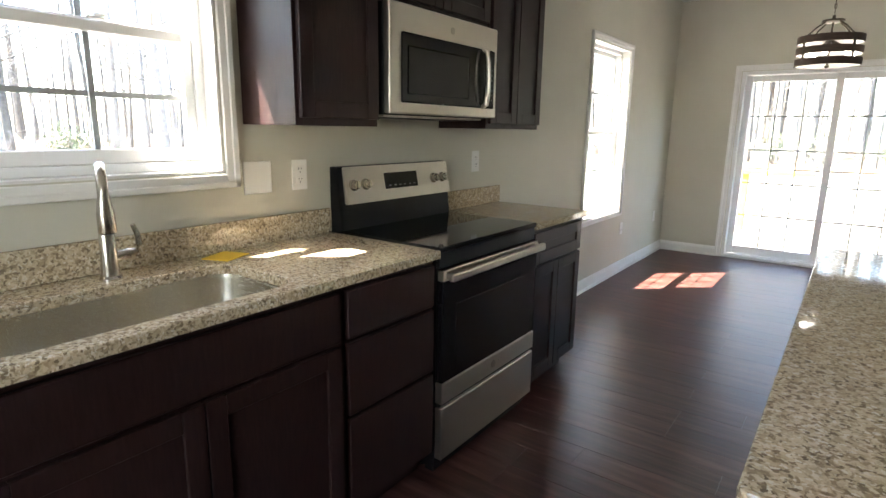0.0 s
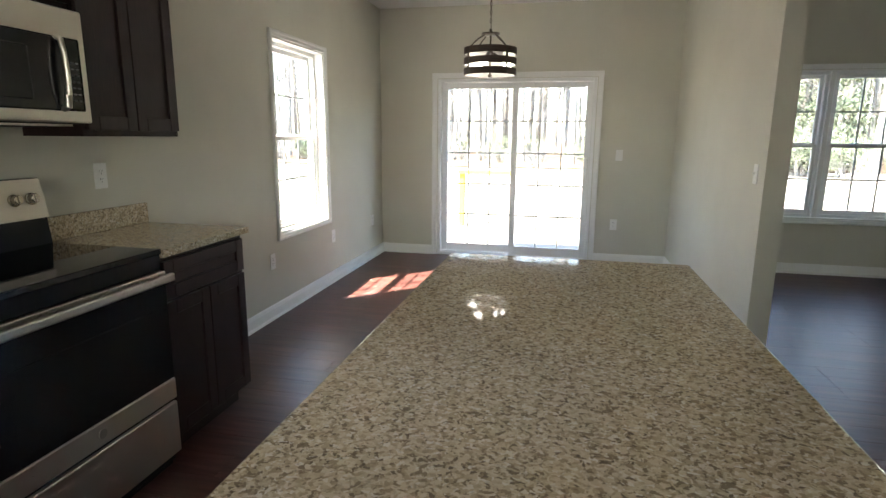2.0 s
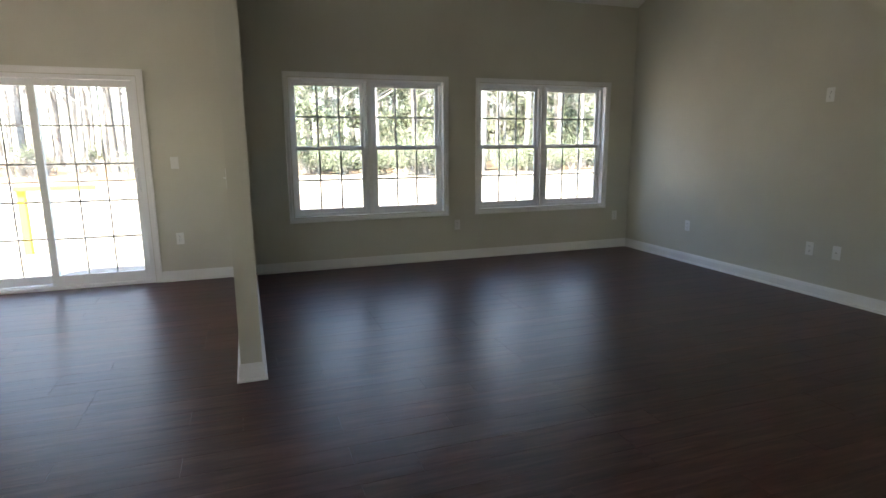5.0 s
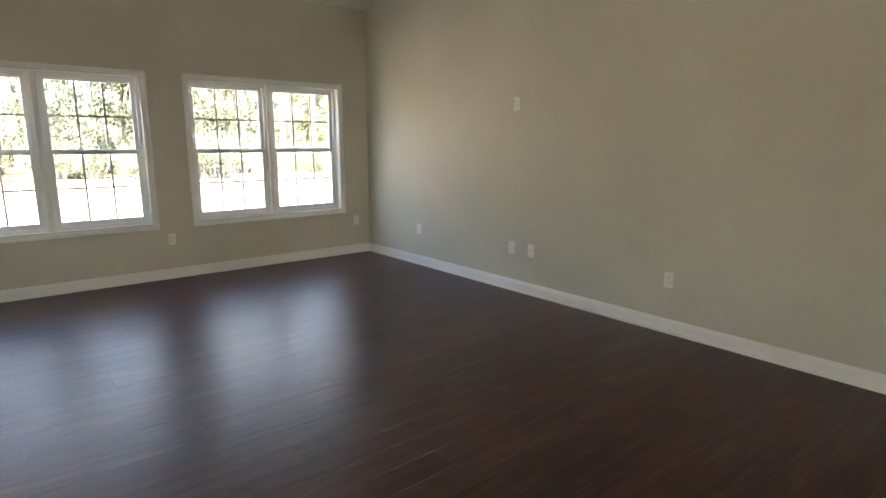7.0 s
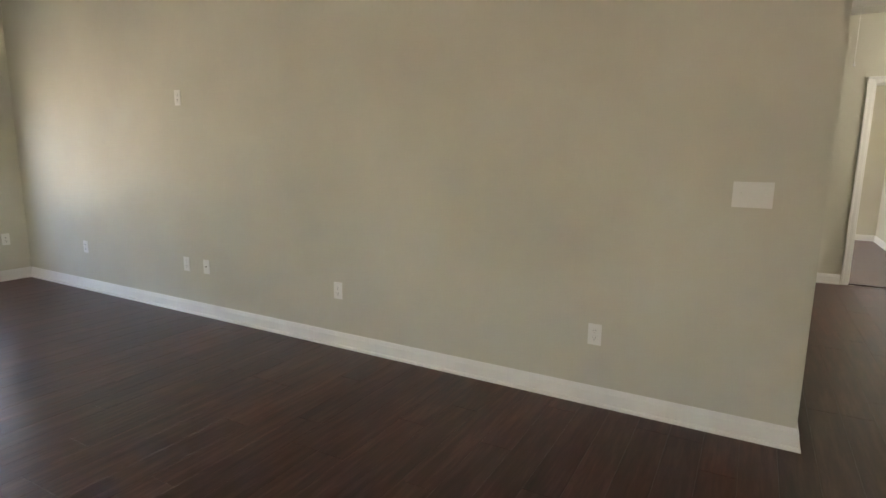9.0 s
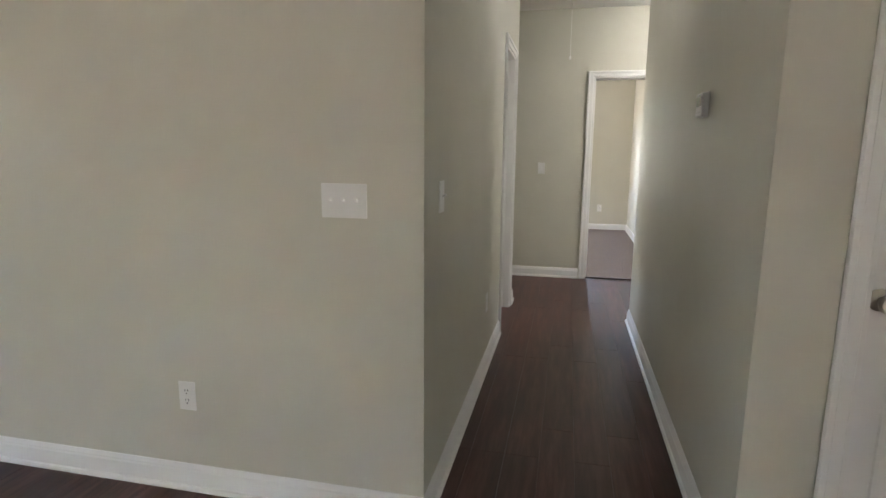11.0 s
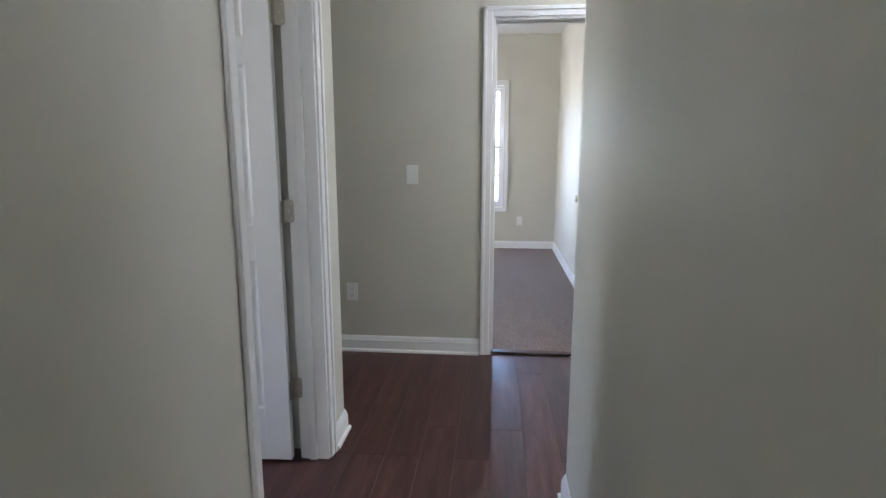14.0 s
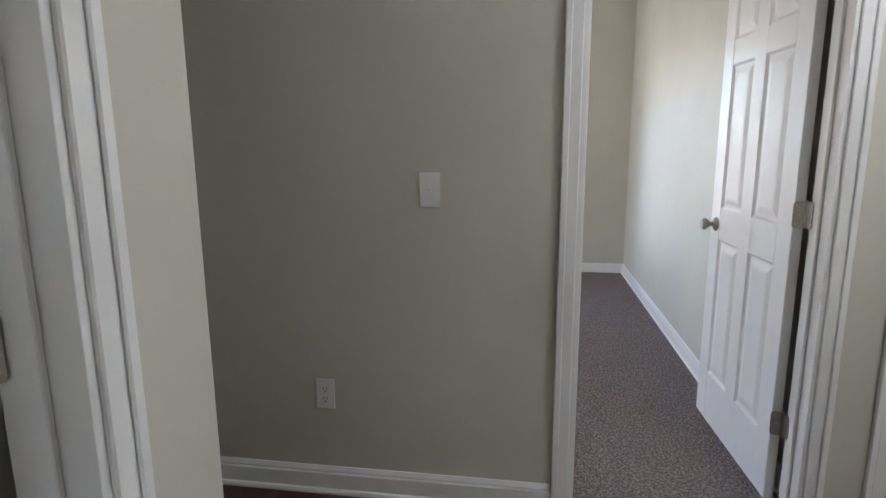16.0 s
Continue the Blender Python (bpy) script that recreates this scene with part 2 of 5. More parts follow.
def lathe(bm, profile, sides=28, matrix=Matrix(), closed=False):
    """Turns (radius, height) pairs round z."""
    rings = []
    for r, z in profile:
        rings.append([bm.verts.new(matrix @ Vector((r * math.cos(2 * math.pi * k / sides), r * math.sin(2 * math.pi * k / sides), z))) for k in range(sides)])
    for lo, hi in zip(rings, rings[1:]):
        for k in range(sides):
            bm.faces.new((lo[k], lo[(k + 1) % sides], hi[(k + 1) % sides], hi[k]))
    for ring, flip in ((rings[0], True), (rings[-1], False)):
        if not closed and profile[0 if flip else -1][0] > 1e-5:
            bm.faces.new(ring[::-1] if flip else ring)
    bmesh.ops.remove_doubles(bm, verts=bm.verts, dist=1e-6)
    return bm


def sweep(bm, points, radius, sides=10, flat=1.0):
    """A tube along a list of points; radius may be a list."""
    pts = [Vector(p) for p in points]
    rads = radius if isinstance(radius, (list, tuple)) else [radius] * len(pts)
    rings, up = [], Vector((0.13, 0.31, 0.94))
    for i, p in enumerate(pts):
        way = (pts[min(i + 1, len(pts) - 1)] - pts[max(i - 1, 0)]).normalized()
        side = way.cross(up).normalized()
        top = side.cross(way)
        rings.append([bm.verts.new(p + rads[i] * (math.cos(2 * math.pi * k / sides) * side + flat * math.sin(2 * math.pi * k / sides) * top)) for k in range(sides)])
    for lo, hi in zip(rings, rings[1:]):
        for k in range(sides):
            bm.faces.new((lo[k], lo[(k + 1) % sides], hi[(k + 1) % sides], hi[k]))
    bm.faces.new(rings[0][::-1])
    bm.faces.new(rings[-1])
    return bm


def put(name, bm, mat, smooth=False):
    bmesh.ops.recalc_face_normals(bm, faces=bm.faces)
    me = bpy.data.meshes.new(name)
    bm.to_mesh(me)
    bm.free()
    me.materials.append(mat)
    if smooth:
        me.shade_smooth()
        me.set_sharp_from_angle(angle=radians(35))
    return new(name, me)


def part(name, bm, mat, parent, label="", smooth=False):
    ob = put(name, bm, mat, smooth)
    ob.parent = parent
    if label:
        ob["label"] = label
    return ob


def thing(name, label, category, at=None, group="", kind=""):
    ob = tagged(new(name), label, category, group, kind)
    ob.empty_display_size = 0.1
    if at is not None:
        ob.matrix_basis = at
    return ob


def structure(name, bm, mat, label, category, smooth=False):
    return tagged(put(name, bm, mat, smooth), label, category, kind="structure")


def wall_mesh(axis, face, depth, u0, u1, z0, z1, holes=()):
    """A wall whose room face lies at axis = face and whose body runs depth behind it, with openings (u0, u1, z0, z1) cut through."""
    us = sorted({u0, u1, *[h[0] for h in holes], *[h[1] for h in holes]})
    zs = sorted({z0, z1, *[h[2] for h in holes], *[h[3] for h in holes]})
    solid = {}
    for i, (a, b) in enumerate(zip(us, us[1:])):
        for j, (c, d) in enumerate(zip(zs, zs[1:])):
            mu, mz = (a + b) / 2, (c + d) / 2
            solid[i, j] = not any(h[0] < mu < h[1] and h[2] < mz < h[3] for h in holes)
    bm = bmesh.new()
    seen = {}

    def vert(u, w, z):
        key = (round(u, 5), round(w, 5), round(z, 5))
        if key not in seen:
            seen[key] = bm.verts.new((w, u, z) if axis == "x" else (u, w, z))
        return seen[key]
    near, far = face, face + depth
    for (i, j), full in solid.items():
        if not full:
            continue
        a, b, c, d = us[i], us[i + 1], zs[j], zs[j + 1]
        for w in (near, far):
            bm.faces.new([vert(u, w, z) for u, z in ((a, c), (b, c), (b, d), (a, d))])
        for di, dj, (p, q) in ((-1, 0, ((a, c), (a, d))), (1, 0, ((b, c), (b, d))), (0, -1, ((a, c), (b, c))), (0, 1, ((a, d), (b, d)))):
            if not solid.get((i + di, j + dj), False):
                bm.faces.new([vert(p[0], near, p[1]), vert(q[0], near, q[1]), vert(q[0], far, q[1]), vert(p[0], far, p[1])])
    return bm


def molding(bm, profile, a, b, out, trim_a=0.0, trim_b=0.0):
    """Runs a profile of (depth out from the wall, height) from a to b on the plan; trim lengthens or shortens the far side for mitres."""
    a, b, out = Vector((*a, 0)), Vector((*b, 0)), Vector((*out, 0))
    way = (b - a).normalized()
    rings = []
    for end, trim in ((a, -trim_a), (b, trim_b)):
        rings.append([bm.verts.new(end + out * d + way * trim * d + Vector((0, 0, h))) for d, h in profile])
    n = len(profile)
    for k in range(n):
        bm.faces.new((rings[0][k], rings[0][(k + 1) % n], rings[1][(k + 1) % n], rings[1][k]))
    bm.faces.new(rings[0][::-1])
    bm.faces.new(rings[1])
    return bm


BASE = [(0, 0.0), (0.026, 0.0), (0.026, 0.008), (0.022, 0.016), (0.0145, 0.019), (0.014, 0.078), (0.0105, 0.084), (0.0105, 0.090), (0.007, 0.099), (0.004, 0.106), (0, 0.106)]


def baseboard(runs):
    for a, b, out, ta, tb in runs:
        structure("baseboard", molding(bmesh.new(), BASE, a, b, out, ta, tb), TRIM, "white painted baseboard with shoe moulding along the wall", "baseboard")

# ---- the shell of the house ----
XW, XS0, XS1, XE = -2.085, 1.118, 1.236, 5.91
YN, YS, YSTUB = 7.065, -2.6, 4.258
YH0, YH1 = -0.756, 0.226
XF = 5.785
XEND, XFAR = 10.148, 14.10
YBED = -1.252
CEIL = 2.74
VAULT0, VAULT_SLOPE, RIDGE = 2.97, 0.5, 3.2
DEEP = 0.16

SINK_WIN = (0.425, 1.403, 1.19, 2.06)
WEST_WIN = (4.625, 5.50, 0.625, 2.055)
NORTH_WIN_A = (1.68, 3.368, 0.575, 2.026)
NORTH_WIN_B = (3.80, 5.51, 0.575, 2.026)
SLIDER = (-1.415, 0.305, 0.0, 1.985)
LEFT_DOOR = (8.165, 8.855, -0.004, 2.08)
BED_DOOR = (-1.218, -0.439, 0.0, 2.082)
SOUTH_DOOR = (-2.21, -1.449, 0.0, 2.082)
FRONT_DOOR = (-1.81, -1.01, 0.0, 2.05)

structure("wall_west", wall_mesh("x", XW, -DEEP, YS, YN, -0.05, CEIL, [SINK_WIN, WEST_WIN]), WALL, "greige painted kitchen and dining wall with two window openings", "wall")
structure("wall_north", wall_mesh("y", YN, DEEP, XW - DEEP, XE + DEEP, -0.05, 3.0, [SLIDER, NORTH_WIN_A, NORTH_WIN_B]), WALL, "greige painted wall with patio door and window openings", "wall")
structure("wall_partition", wall_mesh("x", XS0, XS1 - XS0, YSTUB, YN, -0.05, 5.0), WALL, "greige painted partition wall between dining area and living room", "wall")
structure("wall_east", wall_mesh("x", XE, 0.12, YH1, YN, -0.05, 5.0), WALL, "long greige painted living room wall", "wall")
# opening added in the unseen south wall to let more light in
ADDED_SOUTH_WIN = (-1.2, 0.3, 0.585, 2.06)
# block added out of view; it trims the sun patch on the counter
structure("wall_outside_wing", block(XW - DEEP - 0.84, XW - DEEP - 0.002, YS - 0.1, 0.33, -0.12, 3.8, bevel=0.004), BLOCKER_PALE, "added unseen block outside, keeping sun off part of the kitchen window", "wall")
structure("wall_south", wall_mesh("y", YS, -0.14, XW - DEEP, XE + 0.12, -0.05, 5.0, [ADDED_SOUTH_WIN]), WALL, "greige painted unseen wall with an added window opening", "wall")
structure("wall_front", wall_mesh("x", XF, 0.12, YS, YH0, -0.05, 5.0, [FRONT_DOOR]), WALL, "greige painted wall beside the hallway", "wall")
structure("wall_hall_header", wall_mesh("x", XE, 0.12, YH0, YH1, CEIL, 5.0), WALL, "greige painted wall above the hallway mouth", "wall")
structure("wall_gable", wall_mesh("x", XS0, XS1 - XS0, YS, YSTUB, CEIL, 5.0), WALL, "greige painted wall above the kitchen ceiling edge", "wall")
structure("wall_hall_left", wall_mesh("y", YH1, 0.12, XE + 0.12, 9.092, -0.05, CEIL, [LEFT_DOOR]), WALL, "greige painted hallway wall with a doorway", "wall")
structure("wall_hall_right", wall_mesh("y", YH0, -0.12, XF + 0.12, 8.642, -0.05, CEIL), WALL, "greige painted hallway wall", "wall")
structure("wall_nook_left", wall_mesh("x", 9.092, -0.18, YH1 + 0.12, 1.7, -0.05, CEIL), WALL, "greige painted wall of the hallway nook", "wall")
structure("wall_nook_back", wall_mesh("y", 1.7, 0.12, 8.972, XEND + 0.12, -0.05, CEIL), WALL, "greige painted wall of the hallway nook", "wall")
structure("wall_nook_right", wall_mesh("x", 8.642, -0.12, -2.5, YH0 - 0.12, -0.05, CEIL), WALL, "greige painted wall of the bedroom lobby", "wall")
structure("wall_nook_south", wall_mesh("y", -2.5, -0.12, 8.522, XEND + 0.12, -0.05, CEIL), WALL, "greige painted wall of the bedroom lobby", "wall")
structure("wall_hall_end", wall_mesh("x", XEND, 0.12, -2.5, 1.7, -0.05, CEIL, [BED_DOOR, SOUTH_DOOR]), WALL, "greige painted hallway end wall with two bedroom doorways", "wall")

BED_WIN = (-0.568, 0.30, 0.55, 2.13)
structure("wall_bedroom_far", wall_mesh("x", XFAR, DEEP, -6.0, 3.2, -0.05, CEIL, [BED_WIN]), WALL, "greige painted far bedroom wall with a window opening", "wall")
structure("wall_bedroom_right", wall_mesh("y", YBED, -0.1, XEND + 0.12, XFAR, -0.05, CEIL), WALL, "greige painted bedroom side wall lit by the window", "wall")
# unseen opening, added so that daylight reaches the bedroom
UNSEEN_BED_WIN = (11.4, 13.2, 0.6, 2.1)
structure("wall_bedroom_left", wall_mesh("y", 3.2, 0.14, XEND, XFAR + DEEP, -0.05, CEIL, [UNSEEN_BED_WIN]), WALL, "greige painted bedroom wall with an added window opening", "wall")
structure("wall_closet", wall_mesh("x", 11.31, 0.12, -2.03, -1.42, -0.05, CEIL), WALL, "greige painted closet wall in the second bedroom", "wall")
# unseen window opening, added to light the second bedroom and the lobby
ADDED_BED2_WIN = (11.8, 13.6, 0.6, 2.1)
structure("wall_bedroom_south", wall_mesh("y", -6.0, -0.14, XEND, XFAR + DEEP, -0.05, CEIL, [ADDED_BED2_WIN]), WALL, "greige painted second bedroom wall with an added window opening", "wall")
structure("wall_bedroom_west", wall_mesh("x", XEND, 0.12, -6.0, -2.5, -0.05, CEIL), WALL, "greige painted second bedroom wall", "wall")
structure("wall_bedroom_west_upper", wall_mesh("x", XEND, 0.12, 1.7, 3.2, -0.05, CEIL), WALL, "greige painted bedroom wall", "wall")
structure("wall_bath_west", wall_mesh("x", 7.6, -0.1, YH1 + 0.12, 2.6, -0.05, CEIL), WALL, "plain painted wall of the room off the hallway", "wall")
# invented opening that lets light into the room off the hallway
ADDED_BATH_WIN = (7.75, 8.65, 0.9, 2.06)
structure("wall_bath_north", wall_mesh("y", 2.6, 0.14, 7.5, 9.092, -0.05, CEIL, [ADDED_BATH_WIN]), WALL, "plain painted wall of the room off the hallway", "wall")
structure("wall_bath_east", wall_mesh("x", 8.972, 0.12, 1.82, 2.6, -0.05, CEIL), WALL, "plain painted wall of the room off the hallway", "wall")

# ceilings
structure("ceiling_kitchen", block(XW - DEEP, XS0, YS - 0.1, YN + 0.1, CEIL, CEIL + 0.1), CEILING, "flat white kitchen and dining ceiling", "ceiling")
structure("ceiling_hall", block(XE + 0.12, XEND + 0.12, -2.62, 2.7, CEIL, CEIL + 0.1), CEILING, "flat white hallway ceiling", "ceiling")
structure("ceiling_bedroom", block(XEND + 0.12, XFAR + DEEP, -6.1, 3.3, CEIL, CEIL + 0.1), CEILING, "flat white bedroom ceiling", "ceiling")


def vault(y0, z0, y1, z1, name):
    bm = bmesh.new()
    lo = [bm.verts.new((x, y, z)) for x, y, z in ((XS0, y0, z0), (XE + 0.12, y0, z0), (XE + 0.12, y1, z1), (XS0, y1, z1))]
    hi = [bm.verts.new(v.co + Vector((0, 0, 0.12))) for v in lo]
    bm.faces.new(lo[::-1])
    bm.faces.new(hi)
    for k in range(4):
        bm.faces.new((lo[k], lo[(k + 1) % 4], hi[(k + 1) % 4], hi[k]))
    structure(name, bm, CEILING, "white vaulted living room ceiling slope", "ceiling")


PEAK = VAULT0 + VAULT_SLOPE * (YN - RIDGE)
vault(YN + 0.1, VAULT0 - 0.05, RIDGE, PEAK, "ceiling_vault_north")
vault(RIDGE, PEAK, YS - 0.1, PEAK - VAULT_SLOPE * (RIDGE - YS + 0.1), "ceiling_vault_south")

# carpets and outer floor slabs
structure("carpet_bedroom", block(XEND + 0.065, XFAR, -1.30, 3.2, -0.04, 0.012), CARPET, "grey-brown cut pile bedroom carpet", "carpet")
structure("carpet_second_bedroom", block(XEND + 0.065, XFAR, -6.0, -1.304, -0.04, 0.012), CARPET, "grey-brown cut pile carpet with vacuum marks", "carpet")
structure("floor_bath", block(7.6, 8.972, YH1 - 0.02, 2.6, -0.05, -0.0015), PLANK, "dark red-brown plank floor of the room off the hallway", "floor")
THRESH = stained_wood("threshold_wood", (0.03, 0.012, 0.009), (0.06, 0.025, 0.02), 0.35, (9, 1, 9))
for lo, hi in ((BED_DOOR[0], BED_DOOR[1]), (SOUTH_DOOR[0], SOUTH_DOOR[1])):
    structure("threshold", block(XEND + 0.02, XEND + 0.07, lo, hi, 0.0, 0.014, bevel=0.004), THRESH, "dark wood transition strip between plank floor and carpet", "threshold")

# baseboards: start, end, way out of the wall, mitres
E_, W_, N_, S_ = (1, 0), (-1, 0), (0, 1), (0, -1)
CAS = 0.06
baseboard([
    ((XW, YN), (XW, 3.27), E_, -1, 0),
    ((SLIDER[0] - CAS, YN), (XW, YN), S_, 0, -1),
    ((XS0, YN), (SLIDER[1] + CAS, YN), S_, -1, 0),
    ((XS0, YSTUB), (XS0, YN), W_, 1, -1),
    ((XS1, YSTUB), (XS0, YSTUB), S_, 1, 1),
    ((XS1, YN), (XS1, YSTUB), E_, -1, 1),
    ((XE, YN), (XS1, YN), S_, -1, -1),
    ((XE, YH1), (XE, YN), W_, 1, -1),
    ((LEFT_DOOR[0] - CAS, YH1), (XE, YH1), S_, 0, 1),
    ((9.092, YH1), (LEFT_DOOR[1] + CAS, YH1), S_, 1, 0),
    ((9.092, 1.7), (9.092, YH1), E_, -1, 1),
    ((XEND, 1.7), (9.092, 1.7), S_, -1, -1),
    ((XEND, BED_DOOR[1] + CAS), (XEND, 1.7), W_, 0, -1),
    ((XEND, SOUTH_DOOR[1] + CAS), (XEND, BED_DOOR[0] - CAS), W_, 0, 0),
    ((XEND, -2.5), (XEND, SOUTH_DOOR[0] - CAS), W_, -1, 0),
    ((XF, YH0), (8.642, YH0), N_, 1, 1),
    ((8.642, YH0), (8.642, -2.5), E_, 1, -1),
    ((XF, FRONT_DOOR[1] + CAS), (XF, YH0), W_, 0, 1),
    ((XF, YS), (XF, FRONT_DOOR[0] - CAS), W_, -1, 0),
    ((XEND + 0.12, YBED), (XFAR, YBED), N_, 0, -1),
    ((XFAR, YBED), (XFAR, 3.2), W_, -1, -1),
    ((XFAR, -6.0), (XFAR, YBED - 0.1), W_, -1, -1),
    ((XFAR, YBED - 0.1), (11.43, YBED - 0.1), S_, -1, -1),
    ((11.43, -1.44), (11.43, -2.03), E_, 0, 1),
    ((11.43, -2.03), (11.31, -2.03), S_, 1, 1),
])


# ---- windows and doors ----
def on_wall(axis, face, out):
    """A pose that turns (u, depth into the wall, z) into the world; out: +1 where the wall's body lies towards the plus side."""
    if axis == "y":
        return Matrix(((1, 0, 0, 0), (0, out, 0, face), (0, 0, 1, 0), (0, 0, 0, 1)))
    return Matrix(((0, out, 0, face), (1, 0, 0, 0), (0, 0, 1, 0), (0, 0, 0, 1)))


def casing(parent, u0, u1, z0, z1, bottom=True, wide=0.057):
    """Stepped flat casing on the room face of the wall."""
    r = 0.005
    a, b, c, d = u0 - r, u1 + r, z0 - r if bottom else z0, z1 + r
    lo = c - wide if bottom else c
    for n, (p, q, s, t) in enumerate(((a - wide, a, lo, d + wide), (b, b + wide, lo, d + wide), (a, b, d, d + wide), (a, b, c - wide, c))):
        if n == 3 and not bottom:
            continue
        bm = block(p, q, -0.012, 0.0, s, t, bevel=0.003)
        if n == 0:
            box(bm, p, p + 0.022, -0.019, -0.011, s, t, bevel=0.003)
        elif n == 1:
            box(bm, q - 0.022, q, -0.019, -0.011, s, t, bevel=0.003)
        elif n == 2:
            box(bm, p - wide, q + wide, -0.019, -0.011, t - 0.022, t, bevel=0.003)
        else:
            box(bm, p - wide, q + wide, -0.019, -0.011, s, s + 0.022, bevel=0.003)
        part("casing", bm, TRIM, parent)


def sash(parent, u0, u1, z0, z1, d, cols, rows, label=""):
    """One glazed sash with grilles in the glass."""
    s = 0.034
    bm = bmesh.new()
    for a, b, c, e in ((u0, u0 + s, z0, z1), (u1 - s, u1, z0, z1), (u0 + s, u1 - s, z0, z0 + s + 0.01), (u0 + s, u1 - s, z1 - s, z1)):
        box(bm, a, b, d, d + 0.03, c, e, bevel=0.003)
    fr = part("sash_frame", bm, VINYL, parent, label)
    pane = part("pane", block(u0 + s - 0.004, u1 - s + 0.004, d + 0.013, d + 0.017, z0 + s - 0.004, z1 - s + 0.004), GLASS, fr)
    pane.visible_shadow = False
    gw = 0.0085
    for k in range(1, cols):
        u = u0 + s + (u1 - u0 - 2 * s) * k / cols
        part("grille_bar", block(u - gw, u + gw, d + 0.019, d + 0.025, z0 + s, z1 - s), VINYL, fr)
    for k in range(1, rows):
        z = z0 + s + (z1 - z0 - 2 * s) * k / rows
        part("grille_bar", block(u0 + s, u1 - s, d + 0.0255, d + 0.0315, z - gw, z + gw), VINYL, fr)


def double_hung(parent, u0, u1, z0, z1, locks=2):
    """A white vinyl unit: frame, upper sash outside, lower sash inside."""
    f, d = 0.03, 0.072
    bm = bmesh.new()
    for a, b, c, e in ((u0, u0 + f, z0, z1), (u1 - f, u1, z0, z1), (u0 + f, u1 - f, z0, z0 + f), (u0 + f, u1 - f, z1 - f, z1)):
        box(bm, a, b, d, d + 0.082, c, e, bevel=0.002)
    part("window_frame", bm, VINYL, parent)
    mid = (z0 + z1) / 2
    sash(parent, u0 + f, u1 - f, mid - 0.017, z1 - f, d + 0.043, 3, 2)
    sash(parent, u0 + f, u1 - f, z0 + f, mid + 0.017, d + 0.010, 3, 2)
    for k in range(locks):
        u = u0 + (u1 - u0) * (k + 1) / (locks + 1)
        bm = block(u - 0.025, u + 0.025, d - 0.004, d + 0.01, mid + 0.017, mid + 0.026, bevel=0.003)
        box(bm, u - 0.006, u + 0.022, d - 0.012, d + 0.006, mid + 0.026, mid + 0.034, bevel=0.003)
        part("sash_lock", bm, VINYL, parent)


def reveal(parent, u0, u1, z0, z1, mat=TRIM):
    """Painted wood returns lining the opening."""
    t = 0.008
    bm = bmesh.new()
    for a, b, c, e in ((u0, u0 + t, z0, z1), (u1 - t, u1, z0, z1), (u0 + t, u1 - t, z1 - t, z1), (u0 + t, u1 - t, z0, z0 + t)):
        box(bm, a, b, -0.001, 0.074, c, e)
    part("window_jamb", bm, mat, parent)


def window(name, at, hole, units, label):
    u0, u1, z0, z1 = hole
    win = thing(name, label, "window", at, kind="structure")
    casing(win, u0, u1, z0, z1, wide=0.047)
    reveal(win, u0, u1, z0, z1)
    gap = 0.045
    w = (u1 - u0 - 0.016 - gap * (units - 1)) / units
    for k in range(units):
        a = u0 + 0.008 + k * (w + gap)
        double_hung(win, a, a + w, z0 + 0.008, z1 - 0.008)
        if k:
            part("mullion", block(a - gap, a, 0.045, 0.154, z0 + 0.008, z1 - 0.008, bevel=0.004), TRIM, win)
    return win


window("window_1", on_wall("x", XW, -1), SINK_WIN, 1, "white double hung window with grilles above the kitchen sink")
window("window_2", on_wall("x", XW, -1), WEST_WIN, 1, "white double hung window with grilles in the dining area")
window("window_3", on_wall("y", YN, 1), NORTH_WIN_A, 2, "white twin double hung window with grilles beside the partition")
window("window_4", on_wall("y", YN, 1), NORTH_WIN_B, 2, "white twin double hung window with grilles near the corner")
window("window_5", on_wall("x", XFAR, 1), BED_WIN, 1, "white double hung window with grilles in the bedroom")
window("window_6", on_wall("y", 3.2, 1), UNSEEN_BED_WIN, 2, "unseen twin double hung bedroom window, added to let light in")
window("window_8", on_wall("y", YS, -1), ADDED_SOUTH_WIN, 1, "added double hung window in the unseen south wall, letting light in")
window("window_9", on_wall("y", 2.6, 1), ADDED_BATH_WIN, 1, "added unseen double hung window lighting the room off the hallway")
window("window_7", on_wall("y", -6.0, -1), ADDED_BED2_WIN, 2, "added unseen twin double hung window lighting the second bedroom")


